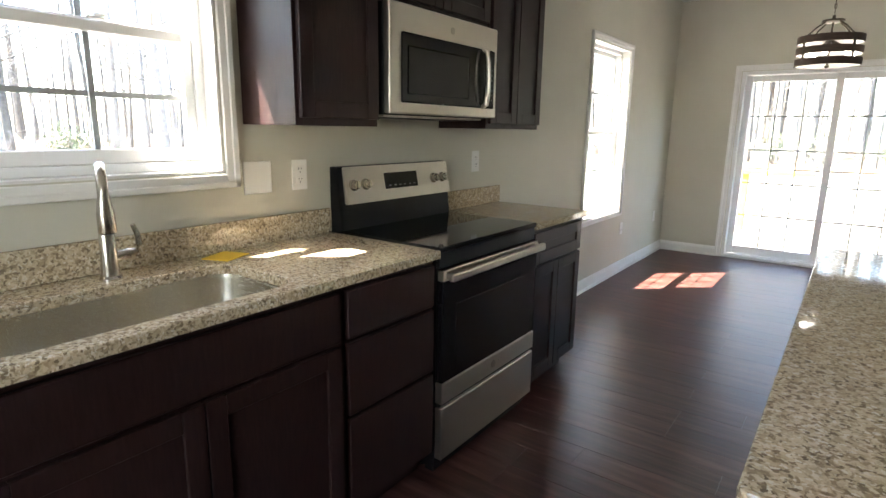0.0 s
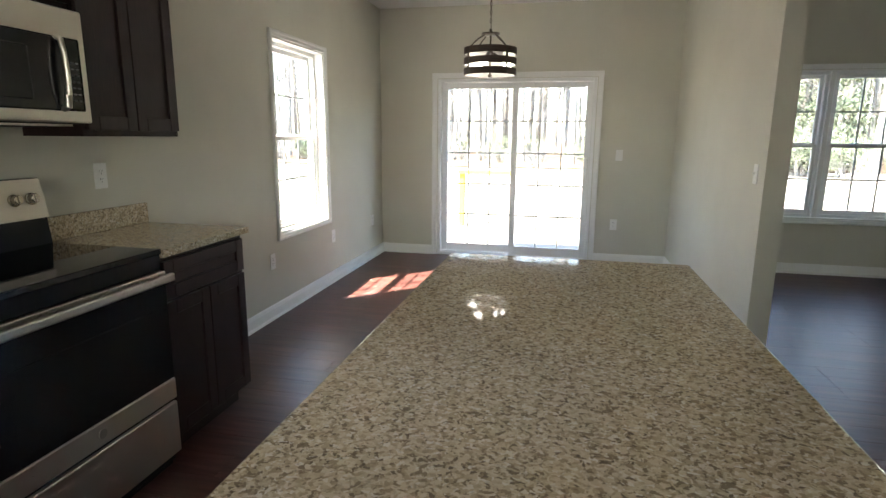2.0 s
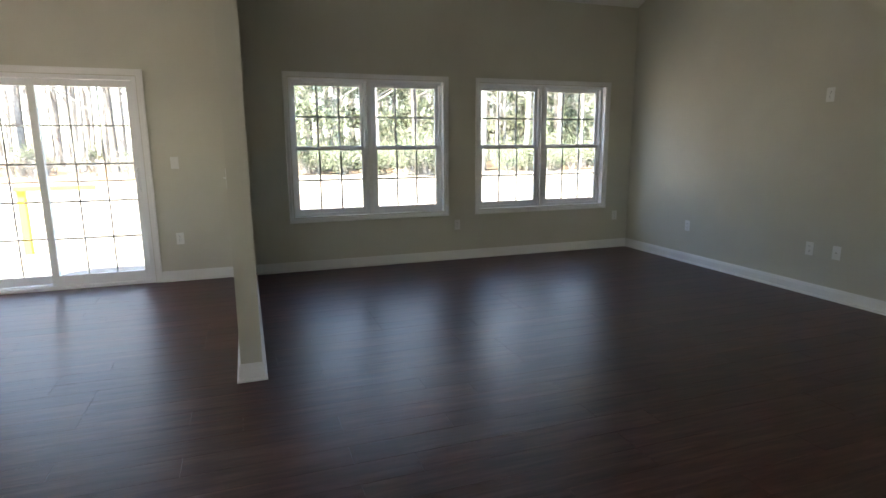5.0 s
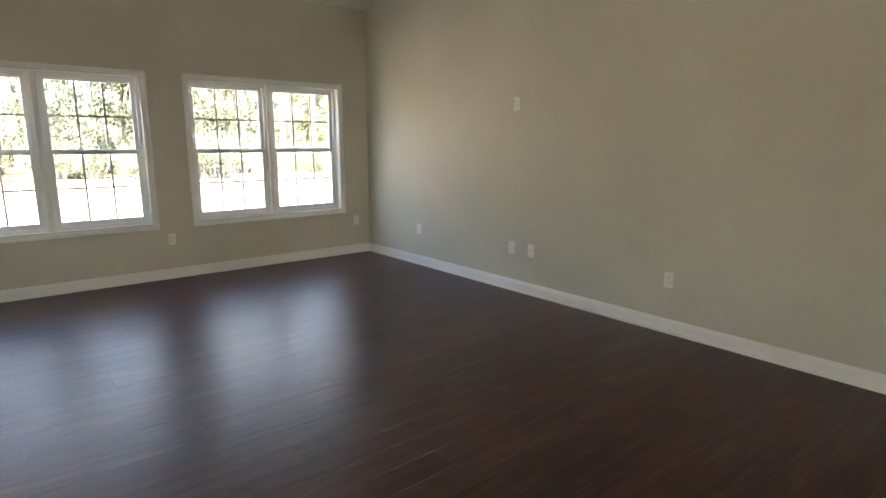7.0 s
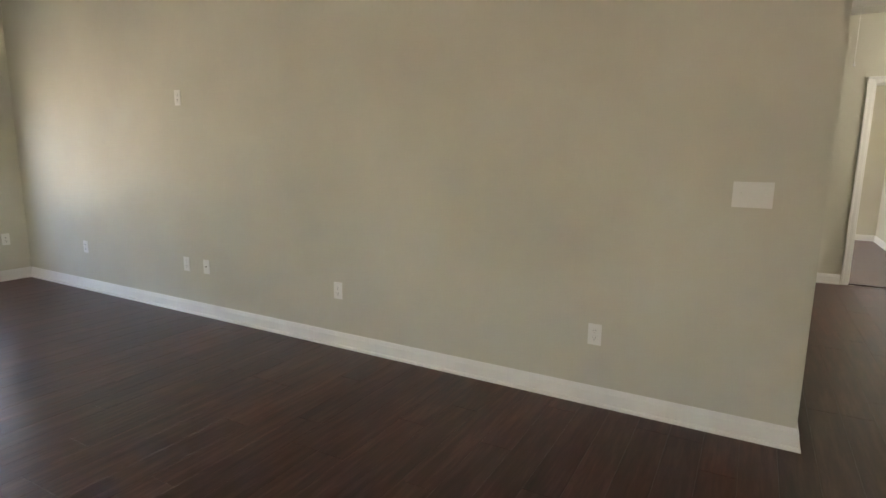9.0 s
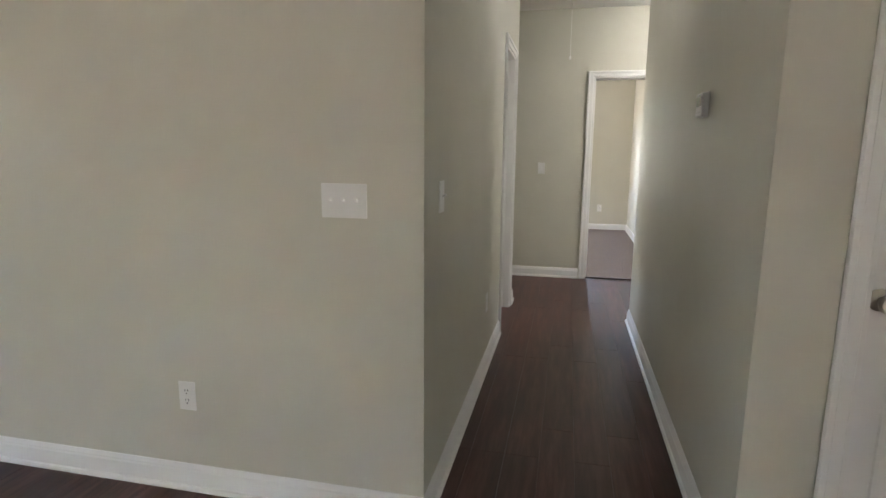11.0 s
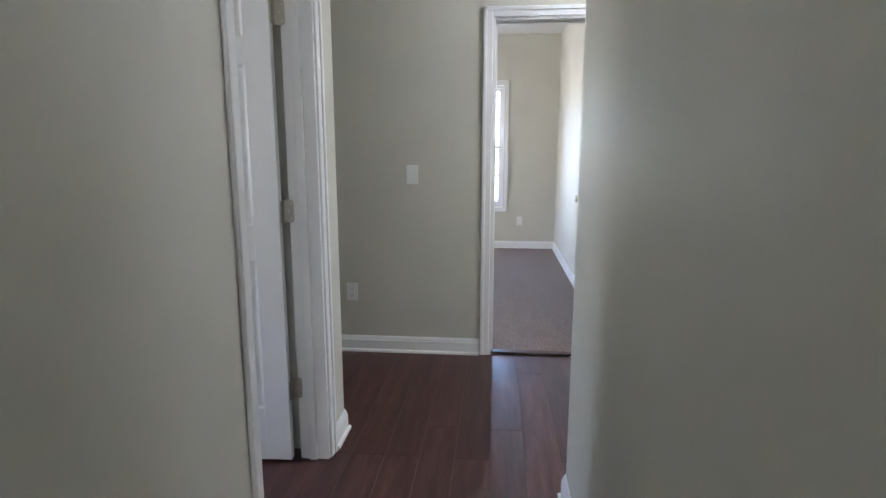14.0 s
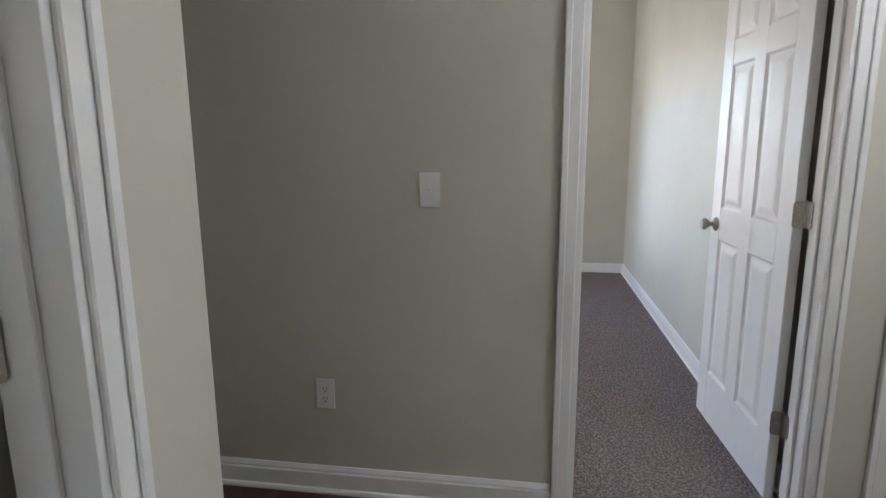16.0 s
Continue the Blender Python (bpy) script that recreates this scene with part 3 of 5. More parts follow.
def sliding_door():
    u0, u1, z0, z1 = SLIDER
    door = thing("door_1", "white vinyl sliding patio door with two glazed panels and grilles", "patio door", on_wall("y", YN, 1), kind="structure")
    casing(door, u0, u1, z0, z1, bottom=False)
    f = 0.035
    for a, b, c, e in ((u0, u0 + f, 0.03, z1), (u1 - f, u1, 0.03, z1), (u0 + f, u1 - f, z1 - f, z1)):
        part("door_frame", block(a, b, 0.0, 0.135, c, e, bevel=0.003), VINYL, door)
    part("track", box(block(u0, u1, 0.002, 0.135, -0.02, 0.03, bevel=0.003), u0 + f, u1 - f, 0.045, 0.052, 0.028, 0.045), VINYL, door)
    mid = (u0 + u1) / 2
    for name, a, b, d in (("fixed_panel", u0 + f, mid + 0.03, 0.085), ("sliding_panel", mid - 0.03, u1 - f, 0.045)):
        s, zb, zt = 0.062, 0.04, z1 - f - 0.003
        bm = bmesh.new()
        for p, q, c, e in ((a, a + s, zb, zt), (b - s, b, zb, zt), (a + s, b - s, zb, zb + 0.085), (a + s, b - s, zt - s, zt)):
            box(bm, p, q, d, d + 0.036, c, e, bevel=0.004)
        panel = part(name, bm, VINYL, door)
        ga, gb, gc, ge = a + s, b - s, zb + 0.085, zt - s
        pane = part("pane", block(ga - 0.004, gb + 0.004, d + 0.016, d + 0.02, gc - 0.004, ge + 0.004), GLASS, panel)
        pane.visible_shadow = False
        for k in (1, 2):
            u = ga + (gb - ga) * k / 3
            part("grille_bar", block(u - 0.006, u + 0.006, d + 0.022, d + 0.027, gc, ge), VINYL, panel)
        for k in range(1, 5):
            z = gc + (ge - gc) * k / 5
            part("grille_bar", block(ga, gb, d + 0.0275, d + 0.0325, z - 0.0075, z + 0.0075), VINYL, panel)
        if name == "sliding_panel":
            bm = bmesh.new()
            u = b - s / 2
            sweep(bm, [(u, d, 0.93), (u, d - 0.035, 0.945), (u, d - 0.045, 1.0), (u, d - 0.045, 1.06), (u, d - 0.035, 1.115), (u, d, 1.13)], 0.009, 8)
            box(bm, u - 0.014, u + 0.014, d - 0.006, d, 0.90, 1.16, bevel=0.003)
            part("handle", bm, VINYL, panel, "white pull handle", True)


sliding_door()


def panel_door(parent, width, height, thick=0.035):
    """Six-panel moulded leaf, hinged at u = 0, running along +u, its body from depth 0 to thick."""
    st, mid = 0.105, 0.10
    rails = [(0.0, 0.23), (0.865, 1.005), (1.62, 1.72), (height - 0.115, height)]
    cols = [(st, (width - mid) / 2), ((width + mid) / 2, width - st)]
    bm = bmesh.new()
    box(bm, 0, st, 0, thick, 0, height, bevel=0.002)
    box(bm, width - st, width, 0, thick, 0, height, bevel=0.002)
    box(bm, (width - mid) / 2, (width + mid) / 2, 0, thick, 0, height)
    for a, b in rails:
        box(bm, st, width - st, 0.0004, thick - 0.0004, a, b)
    leaf = part("leaf", bm, DOOR, parent)
    rows = [(rails[0][1], rails[1][0]), (rails[1][1], rails[2][0]), (rails[2][1], rails[3][0])]
    for a, b in cols:
        for c, e in rows:
            bm = bmesh.new()
            for d, s in ((0.0005, 1), (thick - 0.0005, -1)):
                # ovolo slope, flat margin and raised field on both faces
                rings = []
                for inset, deep in ((-0.001, 0.0), (0.010, 0.008), (0.020, 0.008), (0.042, 0.002), (0.05, 0.001)):
                    rings.append([bm.verts.new((u, d + s * deep, z)) for u, z in ((a + inset, c + inset), (b - inset, c + inset), (b - inset, e - inset), (a + inset, e - inset))])
                for lo, hi in zip(rings, rings[1:]):
                    for k in range(4):
                        bm.faces.new((lo[k], lo[(k + 1) % 4], hi[(k + 1) % 4], hi[k]))
                bm.faces.new(rings[-1])
            part("panel", bm, DOOR, leaf)
    return leaf


def knob_set(parent, u, z, thick):
    bm = bmesh.new()
    for s, d in ((-1, 0.0), (1, thick)):
        m = Matrix.Translation((u, d, z)) @ Matrix.Rotation(radians(90 if s < 0 else -90), 4, "X")
        lathe(bm, [(0.032, 0), (0.032, 0.004), (0.026, 0.009), (0.012, 0.012), (0.011, 0.03), (0.02, 0.037), (0.027, 0.047), (0.028, 0.055), (0.022, 0.064), (0.0, 0.067)], 24, m)
    return part("knob", bm, HINGE, parent, "satin nickel round knob", True)


def hinge(parent, u, d, z, turn):
    """A butt hinge: barrel at (u, d), one leaf on the jamb and one on the door edge."""
    bm = bmesh.new()
    h = 0.089
    for k in range(5):
        rod(bm, (u, d, z - h / 2 + k * h / 5 + 0.0006), (u, d, z - h / 2 + (k + 1) * h / 5 - 0.0006), 0.006, sides=12)
    rod(bm, (u, d, z + h / 2), (u, d, z + h / 2 + 0.005), 0.0065, 0.003)
    screws = []
    for way in turn:
        w = Vector((way[0], way[1], 0)).normalized()
        n = Vector((-w.y, w.x, 0))
        base = Matrix(((w.x, 0, n.x, u), (w.y, 0, n.y, d), (0, 1, 0, z), (0, 0, 0, 1)))
        outline = [(0.004, -h / 2), (0.004, h / 2)]
        for cy, start in ((h / 2 - 0.012, 90), (-h / 2 + 0.012, 0)):
            outline += [(0.026 + 0.012 * math.cos(radians(start - k * 18)), cy + 0.012 * math.sin(radians(start - k * 18))) for k in range(6)]
        lo = [bm.verts.new(base @ Vector((p, q, -0.0015))) for p, q in outline]
        hi = [bm.verts.new(base @ Vector((p, q, 0.0015))) for p, q in outline]
        bm.faces.new(lo[::-1])
        bm.faces.new(hi)
        for k in range(len(outline)):
            m = (k + 1) % len(outline)
            bm.faces.new((lo[k], lo[m], hi[m], hi[k]))
        screws += [base @ Matrix.Translation((p, q, 0)) for p, q in ((0.028, 0.03), (0.018, 0.0), (0.028, -0.03))]
    ob = part("hinge", bm, HINGE, parent, "satin nickel hinge", True)
    for m in screws:
        part("screw", lathe(bmesh.new(), [(0.0, -0.0022), (0.0036, -0.0019), (0.0036, 0.0019), (0.0, 0.0022)], 10, m), STEEL, ob)
    return ob


def door_frame(parent, hole, deep=0.12, stop=0.0):
    """Jambs with stops, and casing on both faces of the wall."""
    u0, u1, z0, z1 = hole
    j = 0.018
    for a, b, c, e in ((u0, u0 + j, z0, z1), (u1 - j, u1, z0, z1), (u0 + j, u1 - j, z1 - j, z1)):
        part("door_jamb", block(a, b, -0.002, deep + 0.002, c, e, bevel=0.001), TRIM, parent)
    s0, s1 = deep - 0.037 - 0.034, deep - 0.037 - 0.002
    for a, b, c, e in ((u0 + j, u0 + j + 0.011, z0, z1 - j), (u1 - j - 0.011, u1 - j, z0, z1 - j), (u0 + j + 0.011, u1 - j - 0.011, z1 - j - 0.011, z1 - j)):
        part("door_stop", block(a, b, s0, s1, c, e, bevel=0.002), TRIM, parent)
    casing(parent, u0 + 0.008, u1 - 0.008, z0, z1 - 0.008, bottom=False)


# doorway on the left of the hall, its leaf swung into the room beyond
d2 = thing("door_2", "white six-panel interior door standing open off the hallway", "door", on_wall("y", YH1, 1), kind="structure")
door_frame(d2, LEFT_DOOR)
hx, hy = LEFT_DOOR[1] - 0.018, 0.124
leaf = panel_door(d2, 0.652, 2.045)
leaf.matrix_basis = Matrix.Translation((hx - 0.010, hy + 0.024, 0.014)) @ Matrix.Rotation(radians(92), 4, "Z")
knob_set(leaf, 0.592, 0.93, 0.035)
for z in (0.325, 1.075, 1.825):
    hinge(d2, hx - 0.007, hy + 0.016, z, ((0.1, -1), (-1, 0.02)))

# bedroom doorway at the end of the hall, its leaf swung back along the bedroom wall
d3 = thing("door_3", "white six-panel bedroom door standing open", "door", on_wall("x", XEND, 1), kind="structure")
door_frame(d3, BED_DOOR)
hx = BED_DOOR[0] + 0.018
leaf = panel_door(d3, 0.738, 2.042)
leaf.matrix_basis = Matrix.Translation((hx + 0.003, 0.156, 0.02)) @ Matrix.Rotation(radians(87.5), 4, "Z") @ Matrix.Translation((0, -0.035, 0))
knob_set(leaf, 0.673, 0.93, 0.035)
for z in (0.325, 1.075, 1.825):
    hinge(d3, hx + 0.006, 0.142, z, ((-0.1, -1), (1, 0.25)))

d4 = thing("door_4", "white cased doorway to the second bedroom", "doorway", on_wall("x", XEND, 1), kind="structure")
door_frame(d4, SOUTH_DOOR)

d5 = thing("door_5", "white six-panel door, closed, beside the hallway mouth", "door", on_wall("x", XF, 1), kind="structure")
door_frame(d5, FRONT_DOOR)
leaf = panel_door(d5, 0.76, 2.015)
leaf.matrix_basis = Matrix.Translation((FRONT_DOOR[0] + 0.02, 0.083, 0.012))
knob_set(leaf, 0.70, 0.93, 0.035)

# ---- kitchen ----
COUNTER = 0.92
KFRONT = 0.555   # depth of the cabinet boxes from the wall
RANGE0, RANGE1 = 1.872, 2.628


def shaker(name, parent, x, y0, y1, z0, z1, slab=False):
    """A door or drawer front with a raised border; x is its back."""
    t, s = 0.019, 0.055
    g = 0.002
    y0, y1, z0, z1 = y0 + g, y1 - g, z0 + g, z1 - g
    if slab:
        return part(name, block(x, x + t, y0, y1, z0, z1, bevel=0.003), CABINET, parent)
    front = part(name, block(x + 0.002, x + 0.009, y0 + s - 0.002, y1 - s + 0.002, z0 + s - 0.002, z1 - s + 0.002), CABINET, parent)
    for piece, a, b, c, e in (("stile", y0, y0 + s, z0, z1), ("stile", y1 - s, y1, z0, z1), ("rail", y0 + s, y1 - s, z0, z0 + s), ("rail", y0 + s, y1 - s, z1 - s, z1)):
        part(piece, block(x, x + t, a, b, c, e, bevel=0.0018), CABINET, front)
    return front


def base_cabinet(y0, y1, kind, label):
    cab = thing("base_cabinet", label, "cabinet", pose(XW, y0, 0), "kitchen base cabinets")
    w = y1 - y0 - 0.001
    top = COUNTER - 0.03
    if kind == "sink":
        bm = bmesh.new()
        for q in ((0.003, KFRONT, 0, 0.018, 0.10, top - 0.001), (0.003, KFRONT, w - 0.018, w, 0.10, top - 0.001), (0.003, 0.012, 0.018, w - 0.018, 0.10, top - 0.001),
                  (KFRONT - 0.018, KFRONT, 0.018, w - 0.018, 0.10, top - 0.001), (0.012, KFRONT - 0.018, 0.018, w - 0.018, 0.10, 0.118)):
            box(bm, *q)
    else:
        bm = block(0.003, KFRONT, 0, w, 0.10, top - 0.001, bevel=0.001)
    part("body", bm, CABINET, cab)
    part("toe_kick", block(0.003, KFRONT - 0.07, 0, w, 0, 0.10), CABINET, cab)
    x = KFRONT + 0.001
    if kind == "drawers":
        for a, b in ((0.115, 0.445), (0.455, 0.70), (0.71, top - 0.02)):
            shaker("drawer_front", cab, x, 0.012, w - 0.012, a, b, slab=True)
    else:
        if kind == "sink":
            shaker("false_front", cab, x, 0.012, w - 0.012, 0.71, top - 0.02, slab=True)
        else:
            shaker("drawer_front", cab, x, 0.012, w - 0.012, 0.71, top - 0.02)
        for a, b in ((0.012, w / 2), (w / 2, w - 0.012)):
            shaker("door", cab, x, a, b, 0.115, 0.70)
    return cab


base_cabinet(-0.15, 0.49, "doors", "espresso stained base cabinet with drawer and two shaker doors")
base_cabinet(0.49, 1.405, "sink", "espresso stained sink base cabinet under the granite counter")
base_cabinet(1.405, RANGE0 - 0.004, "drawers", "espresso stained three-drawer base cabinet beside the range")
base_cabinet(RANGE1 + 0.004, 3.215, "doors", "espresso stained end base cabinet with drawer and two doors")


def upper_cabinet(y0, y1, z0, z1, doors, label, deep=0.30):
    cab = thing("wall_cabinet", label, "cabinet", pose(XW, y0, z0), "kitchen wall cabinets")
    w, h = y1 - y0 - 0.001, z1 - z0
    part("body", block(0.003, deep, 0, w, 0, h, bevel=0.001), CABINET, cab)
    for k in range(doors):
        a = 0.01 + (w - 0.02) * k / doors
        shaker("door", cab, deep + 0.001, a, a + (w - 0.02) / doors, 0.022, h - 0.01)
    return cab


upper_cabinet(1.486, RANGE0 - 0.002, 1.353, 2.30, 1, "espresso stained wall cabinet beside the sink window", 0.285)
upper_cabinet(RANGE0, RANGE1, 1.803, 2.30, 2, "espresso stained short wall cabinet above the microwave", 0.285)
upper_cabinet(RANGE1 + 0.002, 3.175, 1.353, 2.30, 2, "espresso stained two-door wall cabinet at the end of the run", 0.285)


def rounded(x0, x1, y0, y1, r, n=6):
    pts = []
    for cx, cy, a in ((x1 - r, y1 - r, 0), (x0 + r, y1 - r, 90), (x0 + r, y0 + r, 180), (x1 - r, y0 + r, 270)):
        for k in range(n + 1):
            t = radians(a + 90 * k / n)
            pts.append((cx + r * math.cos(t), cy + r * math.sin(t)))
    return pts


def slab(outer, hole, z0, z1, ease=0.004):
    """A stone slab with an optional cut-out and eased edges."""
    bm = bmesh.new()
    loops = []
    for pts in (outer, hole):
        if pts:
            vs = [bm.verts.new((x, y, z1)) for x, y in pts]
            loops += [bm.edges.new((vs[k], vs[(k + 1) % len(vs)])) for k in range(len(vs))]
    bmesh.ops.triangle_fill(bm, edges=loops, use_beauty=True, use_dissolve=False)
    out = bmesh.ops.extrude_face_region(bm, geom=bm.faces[:])
    for v in [g for g in out["geom"] if isinstance(g, bmesh.types.BMVert)]:
        v.co.z = z0
    bmesh.ops.recalc_face_normals(bm, faces=bm.faces)
    rim = [e for e in bm.edges if len(e.link_faces) == 2 and e.calc_face_angle(0) > 1.0 and all(abs(v.co.z - z1) < 1e-5 for v in e.verts)]
    bmesh.ops.bevel(bm, geom=rim, offset=ease, segments=2, affect="EDGES", profile=0.5)
    return bm


SINK = (0.165, 0.525, 0.555, 1.28)   # x0, x1 from the wall; y0, y1
left = thing("countertop", "speckled tan granite countertop with backsplash round the sink", "countertop", pose(XW, 0, COUNTER))
hole = rounded(SINK[0], SINK[1], SINK[2], SINK[3], 0.075)
part("slab", slab([(0.003, -0.16), (0.588, -0.16), (0.588, RANGE0 - 0.003), (0.003, RANGE0 - 0.003)], hole, -0.03, 0.0), GRANITE, left)
part("backsplash", block(0.003, 0.023, -0.16, RANGE0 - 0.003, 0.0005, 0.10, bevel=0.002), GRANITE, left)
right = thing("countertop", "speckled tan granite countertop with short backsplash beside the range", "countertop", pose(XW, 0, COUNTER))
part("slab", slab([(0.003, RANGE1 + 0.003), (0.588, RANGE1 + 0.003), (0.588, 3.24), (0.003, 3.24)], None, -0.03, 0.0), GRANITE, right)
part("backsplash", block(0.003, 0.023, RANGE1 + 0.003, 3.24, 0.0005, 0.10, bevel=0.002), GRANITE, right)


def sink_bowl():
    ob = thing("sink", "undermount single bowl stainless steel kitchen sink", "sink", pose(XW, 0, COUNTER - 0.03))
    bm = bmesh.new()
    x0, x1, y0, y1 = SINK
    rings = []
    for inset, z, r in ((-0.012, -0.0005, 0.085), (0.0, -0.0006, 0.075), (0.002, -0.02, 0.075), (0.008, -0.18, 0.075), (0.02, -0.205, 0.07), (0.05, -0.217, 0.05), (0.09, -0.22, 0.03)):
        rings.append([bm.verts.new((x, y, z)) for x, y in rounded(x0 + inset, x1 - inset, y0 + inset, y1 - inset, r)])
    n = len(rings[0])
    for lo, hi in zip(rings, rings[1:]):
        for k in range(n):
            bm.faces.new((lo[k], lo[(k + 1) % n], hi[(k + 1) % n], hi[k]))
    bm.faces.new(rings[-1])
    part("bowl", bm, SINK_STEEL, ob, "", True)
    m = Matrix.Translation(((x0 + x1) / 2, (y0 + y1) / 2, -0.22))
    part("drain", lathe(bmesh.new(), [(0.045, 0.0005), (0.045, 0.003), (0.036, 0.004), (0.03, 0.001), (0.0, 0.001)], 24, m), NICKEL, ob, "round steel drain", True)


sink_bowl()


def faucet():
    ob = thing("faucet", "brushed nickel pull-down kitchen faucet with side lever", "faucet", pose(XW + 0.103, 0.965, COUNTER))
    bm = lathe(bmesh.new(), [(0.029, 0.0005), (0.029, 0.006), (0.024, 0.012), (0.022, 0.06), (0.021, 0.125), (0.017, 0.135), (0.0, 0.135)], 24)
    part("body", bm, NICKEL, ob, "", True)
    turn = radians(-21)
    c, s = math.cos(turn), math.sin(turn)
    pts = [(0, 0, 0.13), (0.0, 0, 0.25)] + [((0.07 - 0.07 * math.cos(radians(a))) * c, (0.07 - 0.07 * math.cos(radians(a))) * s, 0.25 + 0.07 * math.sin(radians(a))) for a in range(15, 181, 15)]
    part("spout", sweep(bmesh.new(), pts, 0.0125, 14), NICKEL, ob, "", True)
    m = Matrix.Translation((0.14 * c, 0.14 * s, 0.155))
    head = part("spray_head", lathe(bmesh.new(), [(0.0, 0.0), (0.02, 0.0), (0.0215, 0.004), (0.021, 0.05), (0.016, 0.085), (0.013, 0.1), (0.0, 0.1)], 20, m), NICKEL, ob, "", True)
    part("spray_face", lathe(bmesh.new(), [(0.0, -0.003), (0.015, -0.003), (0.016, 0.0005)], 20, m), DARK_SLOT, head, "dark spray nozzle")
    bm = bmesh.new()
    rod(bm, (0, 0.012, 0.062), (0, 0.055, 0.066), 0.017, 0.016, 18)
    sweep(bm, [(0, 0.05, 0.066), (0.004, 0.075, 0.072), (0.006, 0.082, 0.09), (0.008, 0.078, 0.12), (0.01, 0.066, 0.15)], [0.012, 0.011, 0.0095, 0.008, 0.007], 10)
    part("lever", bm, NICKEL, ob, "", True)


faucet()

card = put("paper_card", block(-0.05, 0.05, -0.06, 0.06, 0.001, 0.004, bevel=0.0008), YELLOW_CARD)
tagged(card, "bright yellow paper card lying on the granite counter", "paper")
card.matrix_basis = pose(-1.985, 1.325, COUNTER, 0, 0, 22)


def electric_range():
    ob = thing("range", "stainless steel and black glass-top electric range", "stove", pose(XW, RANGE0, 0))
    w, f = RANGE1 - RANGE0, 0.575
    part("body", block(0.01, f - 0.01, 0.003, w - 0.003, 0.03, 0.905, bevel=0.002), BLACK, ob)
    for y in (0.05, w - 0.05):
        for x in (0.08, f - 0.1):
            part("foot", rod(bmesh.new(), (x, y, 0), (x, y, 0.03), 0.018), BLACK, ob)
    part("cooktop", block(0.06, f + 0.01, 0.0, w, 0.906, 0.928, bevel=0.004, segments=2), BLACK_GLASS, ob, "black ceramic glass cooktop")
    # oven door: black glass face, steel band below, bar handle
    part("front_rail", block(f - 0.01, f + 0.004, 0.002, w - 0.002, 0.845, 0.905, bevel=0.003), BLACK, ob)
    door = part("oven_door", block(f - 0.01, f + 0.022, 0.004, w - 0.004, 0.398, 0.842, bevel=0.004), BLACK_GLASS, ob, "black glass oven door")
    part("oven_window", block(f + 0.021, f + 0.0235, 0.09, w - 0.09, 0.44, 0.70, bevel=0.001), SMOKED, door)
    part("door_band", block(f - 0.01, f + 0.024, 0.003, w - 0.003, 0.312, 0.397, bevel=0.003), STEEL, door, "brushed steel lower band")
    part("badge", lathe(bmesh.new(), [(0.017, 0), (0.017, 0.002), (0.0, 0.003)], 24, Matrix.Translation((f + 0.024, w / 2, 0.355)) @ Matrix.Rotation(radians(90), 4, "Y")), HINGE, door, "small round maker's badge")
    part("door_cap", block(f - 0.005, f + 0.024, 0.003, w - 0.003, 0.80, 0.842, bevel=0.003), STEEL, door, "brushed steel top band")
    bm = block(f + 0.045, f + 0.068, 0.004, w - 0.004, 0.806, 0.838, bevel=0.008, segments=3)
    for y in (0.02, w - 0.045):
        box(bm, f + 0.02, f + 0.05, y, y + 0.025, 0.81, 0.834, bevel=0.003)
    part("handle", bm, STEEL, door, "wide brushed steel bar handle")
    part("drawer", block(f - 0.01, f + 0.024, 0.003, w - 0.003, 0.075, 0.296, bevel=0.004), STEEL, ob, "brushed steel storage drawer front")
    # dark strip standing in for the shade between drawer and oven door
    part("drawer_gap", block(f - 0.012, f + 0.008, 0.006, w - 0.006, 0.296, 0.312), DARK_SLOT, ob)
    part("kick", block(f - 0.06, f - 0.02, 0.01, w - 0.01, 0.01, 0.075), BLACK, ob)

    # backguard: a sloped face on a black foot
    def wedge(z0, z1, x0, x1, back, y0, y1):
        bm = bmesh.new()
        vs = [bm.verts.new((x, y, z)) for y in (y0, y1) for x, z in ((back, z0), (x0, z0), (x1, z1), (back, z1))]
        bm.faces.new(vs[:4])
        bm.faces.new(vs[4:][::-1])
        for k in range(4):
            bm.faces.new((vs[k], vs[(k + 1) % 4], vs[4 + (k + 1) % 4], vs[4 + k]))
        bmesh.ops.recalc_face_normals(bm, faces=bm.faces)
        bmesh.ops.bevel(bm, geom=bm.edges[:], offset=0.003, segments=2, affect="EDGES")
        return bm
    part("backguard", wedge(0.906, 1.19, 0.085, 0.052, 0.012, 0.0, w), BLACK, ob, "black enamel backguard")
    panel = part("control_panel", wedge(1.035, 1.188, 0.088, 0.058, 0.05, 0.03, w - 0.004), STEEL, ob, "brushed steel control panel")
    tilt = math.atan2(0.030, 0.153)
    lean = Matrix.Rotation(-tilt, 4, "Y")

    def on_panel(y, z):
        return Matrix.Translation((0.088 - 0.030 * (z - 1.035) / 0.153, y, z)) @ lean
    d = part("display", block(-0.003, 0.002, -0.115, 0.115, -0.036, 0.036, bevel=0.002), DISPLAY, panel, "dark oven clock display")
    d.matrix_basis = on_panel(0.385, 1.118)
    for k in range(6):
        part("button_mark", block(0.0021, 0.0026, -0.09 + 0.034 * k, -0.075 + 0.034 * k, -0.024, -0.019), LABEL_GREY, d)
